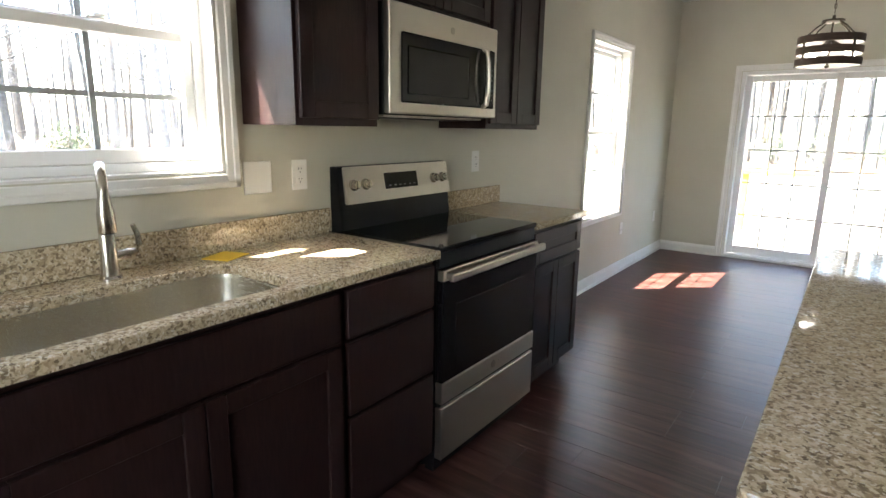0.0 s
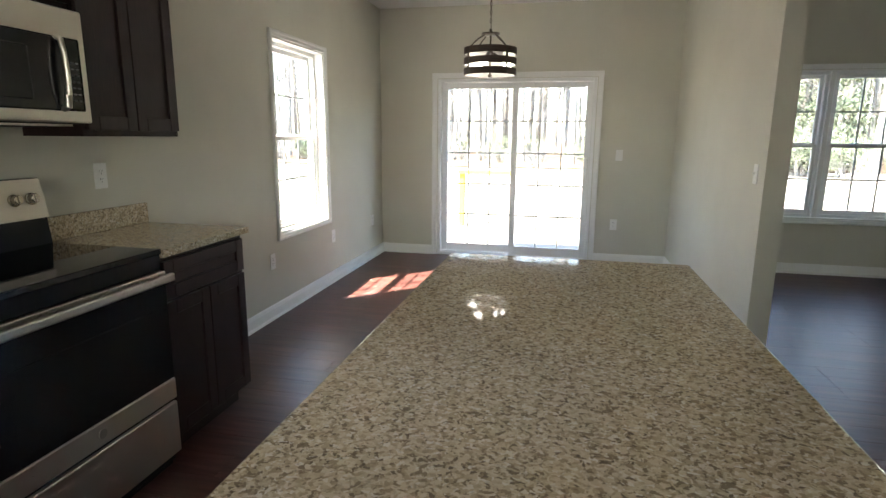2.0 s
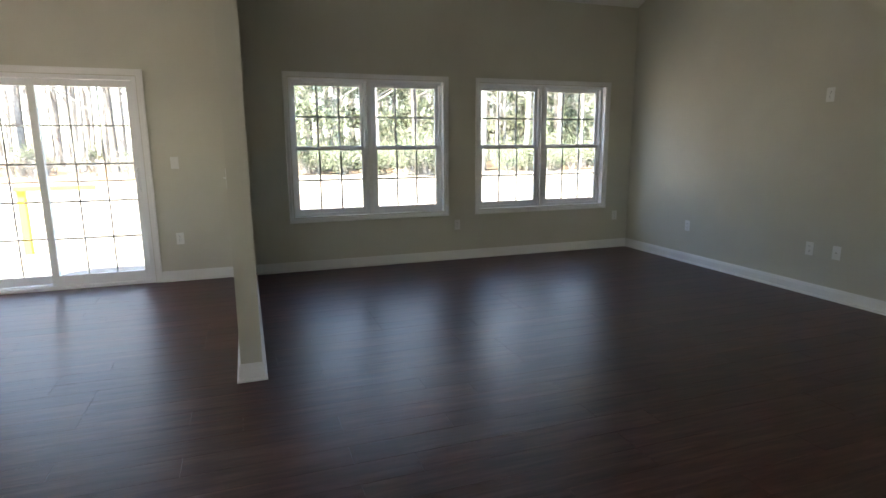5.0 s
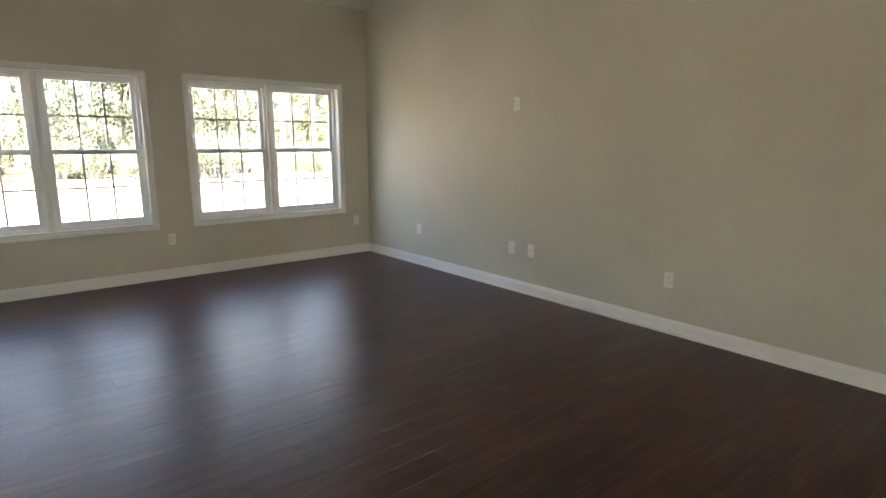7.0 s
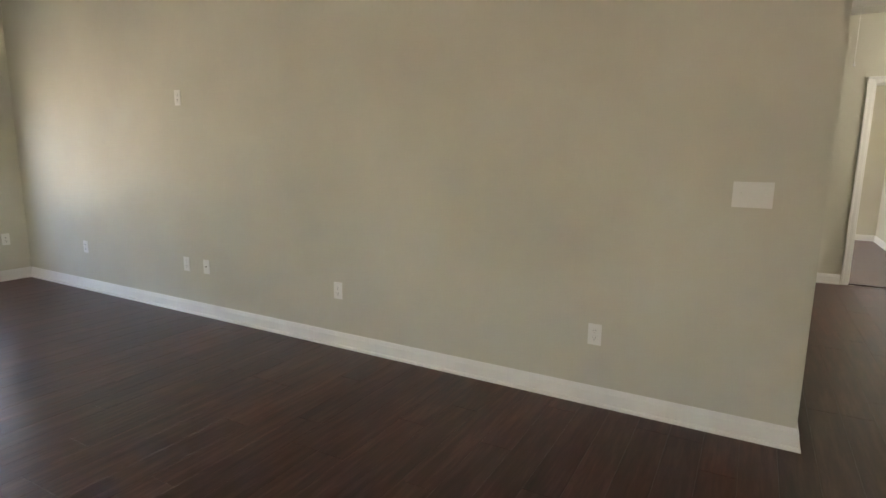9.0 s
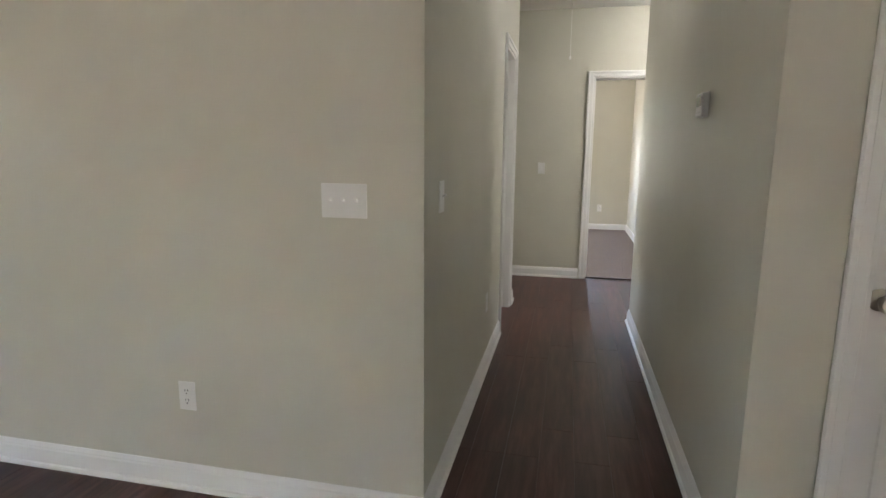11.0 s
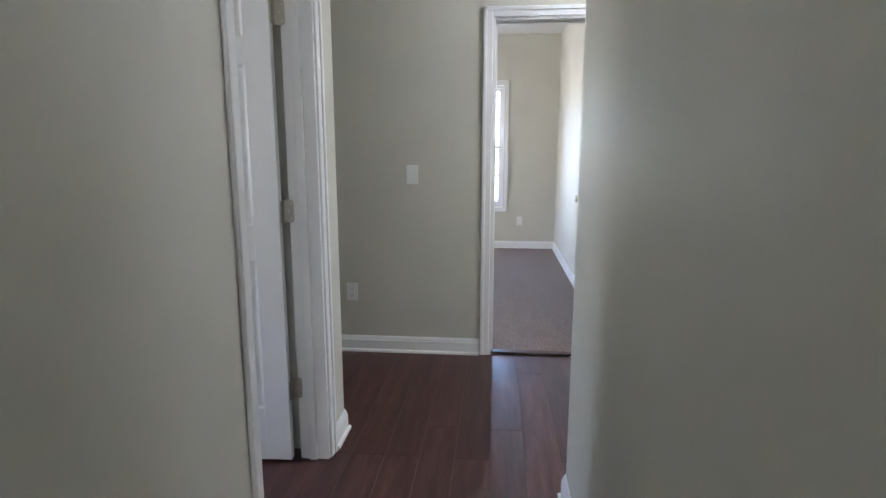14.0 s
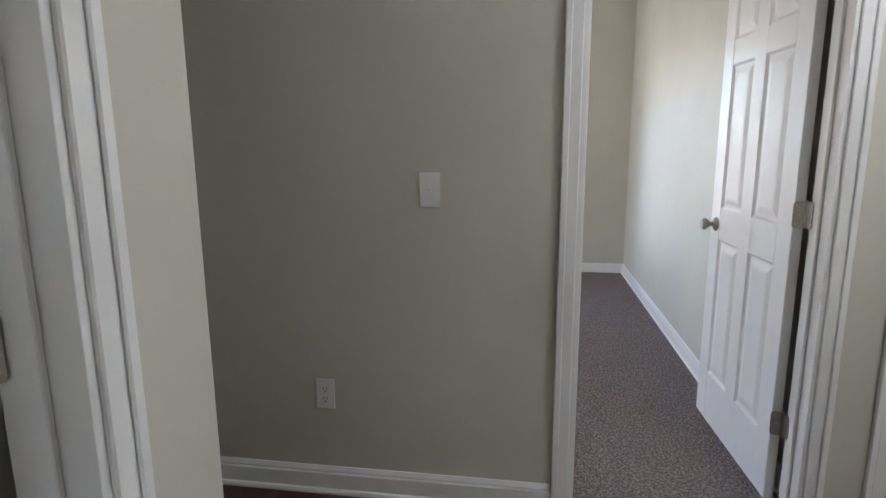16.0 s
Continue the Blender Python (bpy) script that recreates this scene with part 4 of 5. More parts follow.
    for y in (0.075, 0.145, w - 0.135, w - 0.065):
        k = part("knob", lathe(bmesh.new(), [(0.024, 0.0), (0.024, 0.006), (0.019, 0.008), (0.0185, 0.026), (0.016, 0.029), (0.0, 0.029)], 22, Matrix.Rotation(radians(90), 4, "Y")), NICKEL, panel, "round steel burner knob", True)
        k.matrix_basis = on_panel(y, 1.112)
        part("grip", block(0.028, 0.034, -0.004, 0.004, -0.017, 0.017, bevel=0.0015), NICKEL, k)


electric_range()


def microwave():
    z0, z1 = 1.398, 1.797
    ob = thing("microwave", "stainless steel over-the-range microwave with black glass window", "microwave", pose(XW, RANGE0 + 0.004, z0))
    w, h, f = RANGE1 - RANGE0 - 0.008, z1 - z0, 0.312
    part("body", block(0.004, f - 0.004, 0.003, w - 0.003, 0.0, h, bevel=0.003), BLACK, ob, "black metal case")
    door = part("front", block(f - 0.003, f + 0.03, 0.0, w, 0.004, h, bevel=0.006, segments=2), STEEL, ob, "brushed steel door frame")
    part("door_glass", block(f + 0.029, f + 0.033, 0.062, w - 0.03, 0.045, h - 0.10, bevel=0.006, segments=2), BLACK_GLASS, door, "black glass door face")
    part("window_mesh", block(f + 0.0325, f + 0.0342, 0.10, 0.51, 0.078, h - 0.145, bevel=0.004), SMOKED, door, "smoked viewing window")
    panel = part("keypad", block(f + 0.0325, f + 0.0338, w - 0.10, w - 0.036, 0.055, h - 0.11), SMOKED, door, "dark keypad with grey print")
    for r in range(7):
        for c in range(3):
            part("key_mark", block(f + 0.0338, f + 0.0342, w - 0.093 + 0.02 * c, w - 0.081 + 0.02 * c, 0.08 + 0.022 * r, 0.086 + 0.022 * r), LABEL_GREY, panel)
    bm = bmesh.new()
    y = w - 0.122
    pts = [(f + 0.03, y, 0.05), (f + 0.052, y, 0.06), (f + 0.06, y, 0.10), (f + 0.064, y, 0.17), (f + 0.06, y, 0.24), (f + 0.052, y, 0.288), (f + 0.03, y, 0.298)]
    sweep(bm, pts, 0.013, 12, 0.75)
    part("handle", bm, STEEL, door, "curved brushed steel handle", True)
    part("badge", lathe(bmesh.new(), [(0.014, 0), (0.014, 0.0015), (0.0, 0.002)], 24, Matrix.Translation((f + 0.03, w * 0.52, h - 0.055)) @ Matrix.Rotation(radians(90), 4, "Y")), HINGE, door, "small round maker's badge")
    part("vent_plate", block(0.03, f - 0.03, 0.03, w - 0.03, -0.008, 0.0, bevel=0.002), STEEL, ob, "steel underside plate")
    for k in range(2):
        part("filter", block(0.08, f - 0.07, 0.09 + 0.31 * k, 0.34 + 0.31 * k, -0.012, -0.008), BLACK, ob, "dark mesh grease filter")


microwave()


def island():
    top = thing("island_countertop", "large speckled tan granite island countertop, polished", "countertop", pose(0, 0, COUNTER))
    part("slab", slab(rounded(-0.402, 0.470, 1.0, 2.885, 0.012, 3), None, -0.03, 0.0), GRANITE, top)
    cab = thing("island_cabinet", "dark espresso stained kitchen island base cabinet", "cabinet", pose(0, 0, 0))
    x0, x1, y0, y1 = -0.365, 0.31, 1.03, 2.60
    part("body", block(x0 + 0.02, x1, y0, y1, 0.10, COUNTER - 0.031, bevel=0.002), CABINET, cab)
    part("toe_kick", block(x0 + 0.08, x1 - 0.004, y0 + 0.01, y1 - 0.01, 0.0, 0.10), CABINET, cab)
    part("skirting", block(x1 - 0.004, x1 + 0.012, y0, y1, 0.0, 0.10, bevel=0.003), CABINET, cab)
    n = 3
    for k in range(n):
        a = y0 + 0.01 + (y1 - y0 - 0.02) * k / n
        b = a + (y1 - y0 - 0.02) / n
        for name, c, e in (("drawer_front", 0.71, COUNTER - 0.05), ("door", 0.115, 0.70)):
            bm = block(x0, x0 + 0.019, a + 0.002, b - 0.002, c, e, bevel=0.003)
            part(name, bm, CABINET, cab)


island()

# ---- pendant lamp over the dining place ----


LINING = painted("pale_lining", (0.45, 0.43, 0.40), 0.6)


def pendant():
    px, py = -0.595, 5.285
    ob = thing("pendant_lamp", "drum pendant lamp of dark wood bands and bronze metal, lit", "lamp", pose(px, py, CEIL))
    bronze = brushed("dark_bronze", (0.10, 0.085, 0.07), 0.4, (10, 10, 3))
    part("canopy", lathe(bmesh.new(), [(0.0, 0.0), (0.062, 0.0), (0.062, -0.008), (0.05, -0.022), (0.012, -0.03), (0.0, -0.03)], 28), bronze, ob, "", True)
    hub = 2.135 - CEIL
    links = int((-0.03 - hub - 0.04) / 0.03)
    for k in range(links):
        zc = -0.04 - 0.03 * (k + 0.5)
        pts = []
        for t in range(13):
            a = 2 * math.pi * t / 12
            s, c = 0.008 * math.sin(a), 0.019 * math.cos(a)
            pts.append((s, 0, zc + c) if k % 2 else (0, s, zc + c))
        part("chain_link", sweep(bmesh.new(), pts, 0.0022, 6), bronze, ob, "", True)
    part("cord", sweep(bmesh.new(), [(0.005, 0.004, -0.03), (0.009, -0.006, -0.2), (-0.006, 0.007, -0.38), (0.004, 0.0, hub)], 0.0025, 6), bronze, ob)
    part("hub", lathe(bmesh.new(), [(0.0, hub + 0.045), (0.01, hub + 0.04), (0.012, hub + 0.012), (0.07, hub + 0.008), (0.072, hub - 0.002), (0.06, hub - 0.008), (0.0, hub - 0.008)], 32), bronze, ob, "", True)
    z1, r = 2.035 - CEIL, 0.2
    for k in range(4):
        a = radians(45 + 90 * k)
        c, s = math.cos(a), math.sin(a)
        part("arm", sweep(bmesh.new(), [(0.05 * c, 0.05 * s, hub), (0.12 * c, 0.12 * s, hub - 0.045), ((r - 0.01) * c, (r - 0.01) * s, z1 - 0.005)], 0.006, 8), bronze, ob, "", True)
    for za in (1.983, 1.907, 1.83):
        a, b = za - CEIL, za - CEIL + 0.05
        band = part("band", lathe(bmesh.new(), [(r - 0.004, a), (r + 0.004, a), (r + 0.004, b), (r - 0.004, b), (r - 0.004, a)], 56, closed=True), BAND, ob, "dark wood hoop", True)
        part("inner_ring", lathe(bmesh.new(), [(r - 0.006, a + 0.003), (r - 0.0045, a + 0.003), (r - 0.0045, b - 0.003), (r - 0.006, b - 0.003), (r - 0.006, a + 0.003)], 48, closed=True), LINING, band, "pale lining", True)
    for k in range(4):
        a = radians(45 + 90 * k)
        m = Matrix.Rotation(a, 4, "Z")
        bm = block(r + 0.004, r + 0.007, -0.011, 0.011, 1.83 - CEIL, 2.033 - CEIL, bevel=0.001)
        st = part("strap", bm, bronze, ob)
        st.matrix_basis = m
        for z in (1.855, 1.932, 2.008):
            part("rivet", lathe(bmesh.new(), [(0.004, 0), (0.003, 0.002), (0.0, 0.003)], 10, Matrix.Translation((r + 0.007, 0, z - CEIL)) @ Matrix.Rotation(radians(90), 4, "Y")), bronze, st)
    part("stem", rod(bmesh.new(), (0, 0, hub), (0, 0, 1.83 - CEIL), 0.007, sides=14), bronze, ob, "", True)
    part("finial", lathe(bmesh.new(), [(0.0, 1.815 - CEIL), (0.012, 1.82 - CEIL), (0.016, 1.83 - CEIL), (0.01, 1.842 - CEIL), (0.0, 1.842 - CEIL)], 18), bronze, ob, "", True)
    part("cluster", lathe(bmesh.new(), [(0.0, 1.985 - CEIL), (0.03, 1.98 - CEIL), (0.03, 2.0 - CEIL), (0.012, 2.02 - CEIL), (0.0, 2.02 - CEIL)], 20), bronze, ob, "", True)
    for k in range(3):
        a = radians(20 + 120 * k)
        c, s = math.cos(a), math.sin(a)
        arm = part("socket", rod(bmesh.new(), (0.02 * c, 0.02 * s, 1.99 - CEIL), (0.085 * c, 0.085 * s, 1.955 - CEIL), 0.017, 0.019, 16), bronze, ob, "", True)
        m = Matrix.Translation((0.085 * c, 0.085 * s, 1.955 - CEIL)) @ Vector((0.065 * c, 0.065 * s, -0.035)).to_track_quat("Z", "Y").to_matrix().to_4x4()
        part("bulb", lathe(bmesh.new(), [(0.0, 0.0), (0.014, 0.0), (0.016, 0.02), (0.028, 0.045), (0.031, 0.065), (0.026, 0.085), (0.014, 0.097), (0.0, 0.1)], 20, m), BULB, arm, "lit warm white bulb", True)


pendant()

vent = thing("ceiling_vent", "white metal ceiling air register", "vent", pose(-0.62, 6.62, CEIL))
bm = bmesh.new()
for a, b, c, e in ((-0.17, -0.14, -0.09, 0.09), (0.14, 0.17, -0.09, 0.09), (-0.14, 0.14, -0.09, -0.065), (-0.14, 0.14, 0.065, 0.09)):
    box(bm, a, b, c, e, -0.008, 0.0, bevel=0.002)
part("frame", bm, TRIM, vent)
# dark sheet standing in for the shade inside the duct
part("backing", block(-0.14, 0.14, -0.065, 0.065, -0.002, 0.0), DARK_SLOT, vent)
for k in range(9):
    part("slat", block(-0.138, 0.138, -0.06 + 0.0135 * k, -0.053 + 0.0135 * k, -0.007, -0.0025), TRIM, vent)

# ---- switches, outlets, thermostat ----


def plate(axis, face, out, u, z, kind, label, gangs=1, tall=0.117):
    """A wall plate at (u, z); kinds: outlet, switch, blank, cable."""
    w = 0.072 + 0.046 * (gangs - 1)
    names = {"outlet": "wall_outlet", "switch": "light_switch", "blank": "wall_plate", "cable": "cable_outlet"}
    ob = thing(names[kind], label, "outlet" if kind in ("outlet", "cable") else "switch" if kind == "switch" else "plate", on_wall(axis, face, out) @ Matrix.Translation((u, 0, z)))
    pl = part("cover", block(-w / 2, w / 2, -0.006, -0.0005, -tall / 2, tall / 2, bevel=0.0025, segments=2), PLASTIC, ob)
    for g in range(gangs):
        c = (g - (gangs - 1) / 2) * 0.046
        if kind == "outlet":
            for zz in (-0.0195, 0.0195):
                soc = part("socket", block(c - 0.017, c + 0.017, -0.0078, -0.005, zz - 0.0145, zz + 0.0145, bevel=0.0012), PLASTIC, ob)
                for du, hh in ((-0.0065, 0.0045), (0.0065, 0.0035)):
                    part("slot", block(c + du - 0.0012, c + du + 0.0012, -0.0081, -0.0076, zz + 0.001 - hh + 0.003, zz + 0.001 + hh + 0.003), DARK_SLOT, soc)
                part("slot", block(c - 0.0025, c + 0.0025, -0.0081, -0.0076, zz - 0.011, zz - 0.0065), DARK_SLOT, soc)
            part("screw", lathe(bmesh.new(), [(0.003, 0), (0.002, 0.001), (0, 0.001)], 10, Matrix.Translation((c, -0.006, 0)) @ Matrix.Rotation(radians(90), 4, "X")), PLASTIC, ob)
        elif kind == "switch":
            part("toggle_slot", block(c - 0.005, c + 0.005, -0.0066, -0.0055, -0.012, 0.012), PLASTIC, ob)
            bm = block(-0.004, 0.004, -0.016, 0.0, -0.004, 0.004, bevel=0.001)
            bmesh.ops.transform(bm, matrix=Matrix.Translation((c, -0.006, 0.001)) @ Matrix.Rotation(radians(-24), 4, "X"), verts=bm.verts)
            part("toggle", bm, PLASTIC, ob)
            for zz in (-0.03, 0.03):
                part("screw", lathe(bmesh.new(), [(0.003, 0), (0.002, 0.001), (0, 0.001)], 10, Matrix.Translation((c, -0.006, zz)) @ Matrix.Rotation(radians(90), 4, "X")), PLASTIC, ob)
        elif kind == "cable":
            part("jack", lathe(bmesh.new(), [(0.006, 0), (0.006, 0.004), (0.004, 0.006), (0.004, 0.01), (0.0, 0.01)], 12, Matrix.Translation((c, -0.006, 0)) @ Matrix.Rotation(radians(90), 4, "X")), HINGE, ob, "threaded cable jack")
    return ob


OUT, SWI = "white duplex outlet with cover plate on the greige wall", "white toggle light switch on the greige wall"
plate("x", XW, -1, 1.534, 1.165, "blank", "white two-gang wall plate above the granite backsplash", 2)
plate("x", XW, -1, 1.725, 1.165, "outlet", "white duplex outlet above the granite backsplash")
plate("x", XW, -1, 2.985, 1.172, "outlet", "white duplex outlet above the end counter")
plate("x", XW, -1, 4.484, 0.435, "outlet", OUT)
plate("x", XW, -1, 5.613, 0.435, "outlet", OUT)
plate("x", XW, -1, 6.707, 0.430, "outlet", OUT)
plate("y", YN, 1, 0.571, 1.180, "switch", "white light switch beside the patio door")
plate("y", YN, 1, 0.559, 0.432, "outlet", "white duplex outlet beside the patio door")
plate("x", XS0, 1, 4.41, 1.162, "switch", "white light switch on the end of the partition")
plate("y", YN, 1, 3.524, 0.412, "outlet", "white duplex outlet between the twin windows")
plate("y", YN, 1, 5.712, 0.420, "outlet", OUT)
plate("x", XE, 1, 5.985, 0.418, "outlet", OUT)
plate("x", XE, 1, 4.515, 0.413, "outlet", OUT)
plate("x", XE, 1, 4.272, 0.415, "cable", "white cable outlet plate on the greige wall")
plate("x", XE, 1, 4.490, 1.735, "outlet", "white duplex outlet high on the wall for a television")
plate("x", XE, 1, 2.925, 0.40, "outlet", OUT)
plate("x", XE, 1, 1.172, 0.395, "outlet", OUT)
plate("x", XE, 1, 0.505, 1.17, "switch", "white three-gang toggle switch near the hallway corner", 3)
plate("y", YH1, 1, 6.155, 1.172, "switch", "white light switch on the hallway wall")
plate("y", YH1, 1, 7.44, 0.42, "outlet", OUT)
plate("x", XEND, 1, 0.047, 1.163, "switch", "white light switch on the hallway end wall")
plate("x", XEND, 1, 0.451, 0.402, "outlet", "white duplex outlet low on the hallway end wall")
plate("x", XFAR, 1, -0.785, 0.378, "outlet", "white duplex outlet under the bedroom window")
plate("y", YBED, -1, 11.32, 0.40, "outlet", "white duplex outlet on the bedroom side wall")

thermo = thing("thermostat", "white plastic thermostat with grey display on the hallway wall", "thermostat", on_wall("y", YH0, -1) @ Matrix.Translation((6.613, 0, 1.528)))
part("housing", block(-0.055, 0.055, -0.026, -0.0005, -0.046, 0.046, bevel=0.006, segments=3), PLASTIC, thermo)
part("backplate", block(-0.058, 0.058, -0.006, -0.0004, -0.049, 0.049, bevel=0.002), PLASTIC, thermo)
part("display", block(-0.04, 0.04, -0.0275, -0.0255, -0.006, 0.034, bevel=0.001), painted("lcd_grey", (0.26, 0.28, 0.24), 0.2), thermo, "grey-green display")
for k in range(3):
    part("button", block(-0.032 + 0.024 * k, -0.016 + 0.024 * k, -0.028, -0.0255, -0.034, -0.024, bevel=0.001), PLASTIC, thermo)



# dome added on the ceiling, never in view, only to brighten the walls
def fill_dome_lamp(x, y, strength):
    lamp = thing("ceiling_lamp", "added white glass flush dome lamp, out of view on the hallway ceiling, lit", "lamp", pose(x, y, CEIL), "hallway ceiling lamps")
    part("base", lathe(bmesh.new(), [(0.0, 0.0), (0.15, 0.0), (0.15, -0.02), (0.14, -0.03), (0.0, -0.03)], 36), HINGE, lamp, "satin nickel base", True)
    part("dome", lathe(bmesh.new(), [(0.138, -0.03), (0.135, -0.05), (0.11, -0.085), (0.06, -0.105), (0.0, -0.11)], 36), glow("lit_dome", (0.95, 0.98, 1.0), strength), lamp, "lit white glass dome", True)


# one fills the hallway, the other the end wall from the lobby; both invented
fill_dome_lamp(7.5, -0.25, 0.36)
fill_dome_lamp(9.45, -1.6, 3.4)

hatch = thing("attic_hatch", "white attic hatch panel with trim in the hallway ceiling", "hatch", pose(9.05, -0.25, CEIL))
part("panel", block(-0.66, 0.66, -0.30, 0.30, -0.012, -0.0005, bevel=0.002), CEILING, hatch)
for a, b, c, e in ((-0.72, 0.72, -0.36, -0.30), (-0.72, 0.72, 0.30, 0.36), (-0.72, -0.66, -0.30, 0.30), (0.66, 0.72, -0.30, 0.30)):
    part("trim", block(a, b, c, e, -0.018, -0.0005, bevel=0.003), TRIM, hatch)
part("pull_cord", sweep(bmesh.new(), [(0.59, 0.05, -0.012), (0.59, 0.05, -0.3), (0.592, 0.05, -0.53)], 0.0022, 6), PLASTIC, hatch, "thin white pull cord")
part("pull_knob", lathe(bmesh.new(), [(0.0, -0.565), (0.009, -0.56), (0.011, -0.545), (0.005, -0.53), (0.0, -0.528)], 14, Matrix.Translation((0.592, 0.05, 0))), PLASTIC, hatch, "white pull knob", True)

# ---- outdoors ----
GROUND = -0.12
structure("ground", block(-900, 900, -900, 900, GROUND - 0.5, GROUND), SAND, "pale sandy bare ground round the house", "ground")
rnd = random.Random(7)


def litter_patch(x0, x1, y0, y1, mat, name, label, lift):
    bm = bmesh.new()
    pts = []
    n = 48
    for k in range(n):
        a = 2 * math.pi * k / n
        s = 1 + 0.10 * math.sin(5 * a + x0) + 0.06 * math.sin(11 * a + y0)
        c, d = math.cos(a), math.sin(a)
        q = max(abs(c), abs(d))
        pts.append(((x0 + x1) / 2 + (x1 - x0) / 2 * c / q * s, (y0 + y1) / 2 + (y1 - y0) / 2 * d / q * s))
    bm.faces.new([bm.verts.new((x, y, lift)) for x, y in pts])
    bmesh.ops.triangulate(bm, faces=bm.faces)
    return structure(name, bm, mat, label, "ground")


litter_patch(-60, 70, 33, 110, LITTER, "ground_woods_north", "brown leaf litter under the northern woods", GROUND + 0.02)
litter_patch(-120, -22, -60, 32, LITTER, "ground_woods_west", "brown leaf litter under the western woods", GROUND + 0.03)
litter_patch(-50, 64, 27, 64, LITTER, "ground_woods_edge", "brown leaf litter at the edge of the clearing", GROUND + 0.05)


def bare_tree(seed, high, girth, bark, leafy=0.0):
    """A forest tree: tapered trunk with limbs; the crown is a spray of twigs, with leaf clumps where it is evergreen."""
    r = random.Random(seed)
    root = thing("tree", "tall bare forest tree with thin limbs" if not leafy else "tall evergreen forest tree with loose green foliage", "tree", pose(0, 0, -50), "trees of the woods")
    bm = bmesh.new()
    lean = Vector((r.uniform(-0.05, 0.05), r.uniform(-0.05, 0.05), 1))
    pts, rad = [], []
    for k in range(9):
        t = k / 8
        pts.append(Vector((lean.x * high * t + 0.12 * math.sin(3 * t + seed), lean.y * high * t + 0.12 * math.cos(4 * t + seed), high * t)))
        rad.append(girth * (1 - t) ** 0.8 * 0.9 + 0.02 + (0.06 * girth if k == 0 else 0))
    sweep(bm, pts, rad, 8)
    twigs = bmesh.new()
    leaves = bmesh.new()
    for k in range(26 if not leafy else 34):
        t = r.uniform(0.16 if not leafy else 0.10, 0.97)
        i = min(7, int(t * 8))
        base = pts[i].lerp(pts[i + 1], t * 8 - i)
        a = r.uniform(0, 2 * math.pi)
        length = (1.1 - t) * high * r.uniform(0.14, 0.32)
        up = r.uniform(0.25, 0.9) if not leafy else r.uniform(-0.1, 0.4)
        way = Vector((math.cos(a), math.sin(a), up)).normalized()
        mid = base + way * length * 0.5 + Vector((0, 0, r.uniform(-0.1, 0.2)))
        tip = base + way * length + Vector((0, 0, length * r.uniform(0.0, 0.3)))
        thick = girth * (1.05 - t) * 0.22 + 0.012
        sweep(bm, [base, mid, tip], [thick, thick * 0.6, 0.008], 5)
        for j in range(7):
            s = r.uniform(0.3, 1.0)
            p = base.lerp(tip, s)
            b = r.uniform(0, 2 * math.pi)
            w2 = Vector((math.cos(b), math.sin(b), r.uniform(0.0, 1.0))).normalized() * length * r.uniform(0.15, 0.4)
            sweep(twigs, [p, p + w2 * 0.5 + Vector((0, 0, 0.05)), p + w2], [0.014, 0.009, 0.004], 3)
            if leafy:
                for q in range(int(30 * leafy)):
                    c = p + w2 * r.uniform(0.2, 1.1) + Vector([r.gauss(0, 0.22) for _ in range(3)])
                    n = Vector([r.gauss(0, 1) for _ in range(3)]).normalized()
                    u = n.orthogonal().normalized()
                    v = n.cross(u)
                    z = r.uniform(0.045, 0.11)
                    leaves.faces.new([leaves.verts.new(c + u * z * e + v * z * f) for e, f in ((-1, 0), (0, -0.5), (1, 0), (0, 0.5))])
    part("trunk", bm, bark, root, "", True)
    part("twigs", twigs, bark, root)
    if leafy:
        part("crown", leaves, LEAF, root, "loose green foliage")
    else:
        leaves.free()
    return root


MODELS = [bare_tree(1, 17, 0.17, BARK), bare_tree(2, 20, 0.22, PALE_BARK), bare_tree(3, 14, 0.11, BARK), bare_tree(4, 18, 0.15, PALE_BARK),
          bare_tree(5, 13, 0.14, BARK, 1.0), bare_tree(6, 9, 0.10, BARK, 1.2), bare_tree(7, 9, 0.05, PALE_BARK), bare_tree(8, 16, 0.2, BARK)]


def plant(x, y, k):
    copy_thing(MODELS[k], Matrix.Translation((x, y, GROUND - 0.05)) @ Matrix.Rotation(rnd.uniform(0, 6.28), 4, "Z"))


placed = []


def wood(count, x0, x1, y0, y1, kinds, gap):
    for _ in range(count * 6):
        if count == 0:
            break
        x, y = rnd.uniform(x0, x1), rnd.uniform(y0, y1)
        if all((x - a) ** 2 + (y - b) ** 2 > gap * gap for a, b in placed):
            placed.append((x, y))
            plant(x, y, rnd.choice(kinds))
            count -= 1


wood(98, -22, 10, 30, 56, [0, 1, 1, 2, 3, 3, 6, 6, 7], 1.1)
wood(56, 3, 26, 28, 46, [1, 3, 3, 4, 5, 5, 6, 1, 0], 1.4)
wood(44, 16, 54, 36, 70, [4, 5, 0, 3, 3, 6], 1.8)
wood(44, -36, -15, 24, 42, [0, 1, 3, 6, 6, 2, 7], 1.2)
wood(100, -54, -24, -14, 34, [0, 1, 2, 2, 3, 3, 6, 6, 7], 1.1)


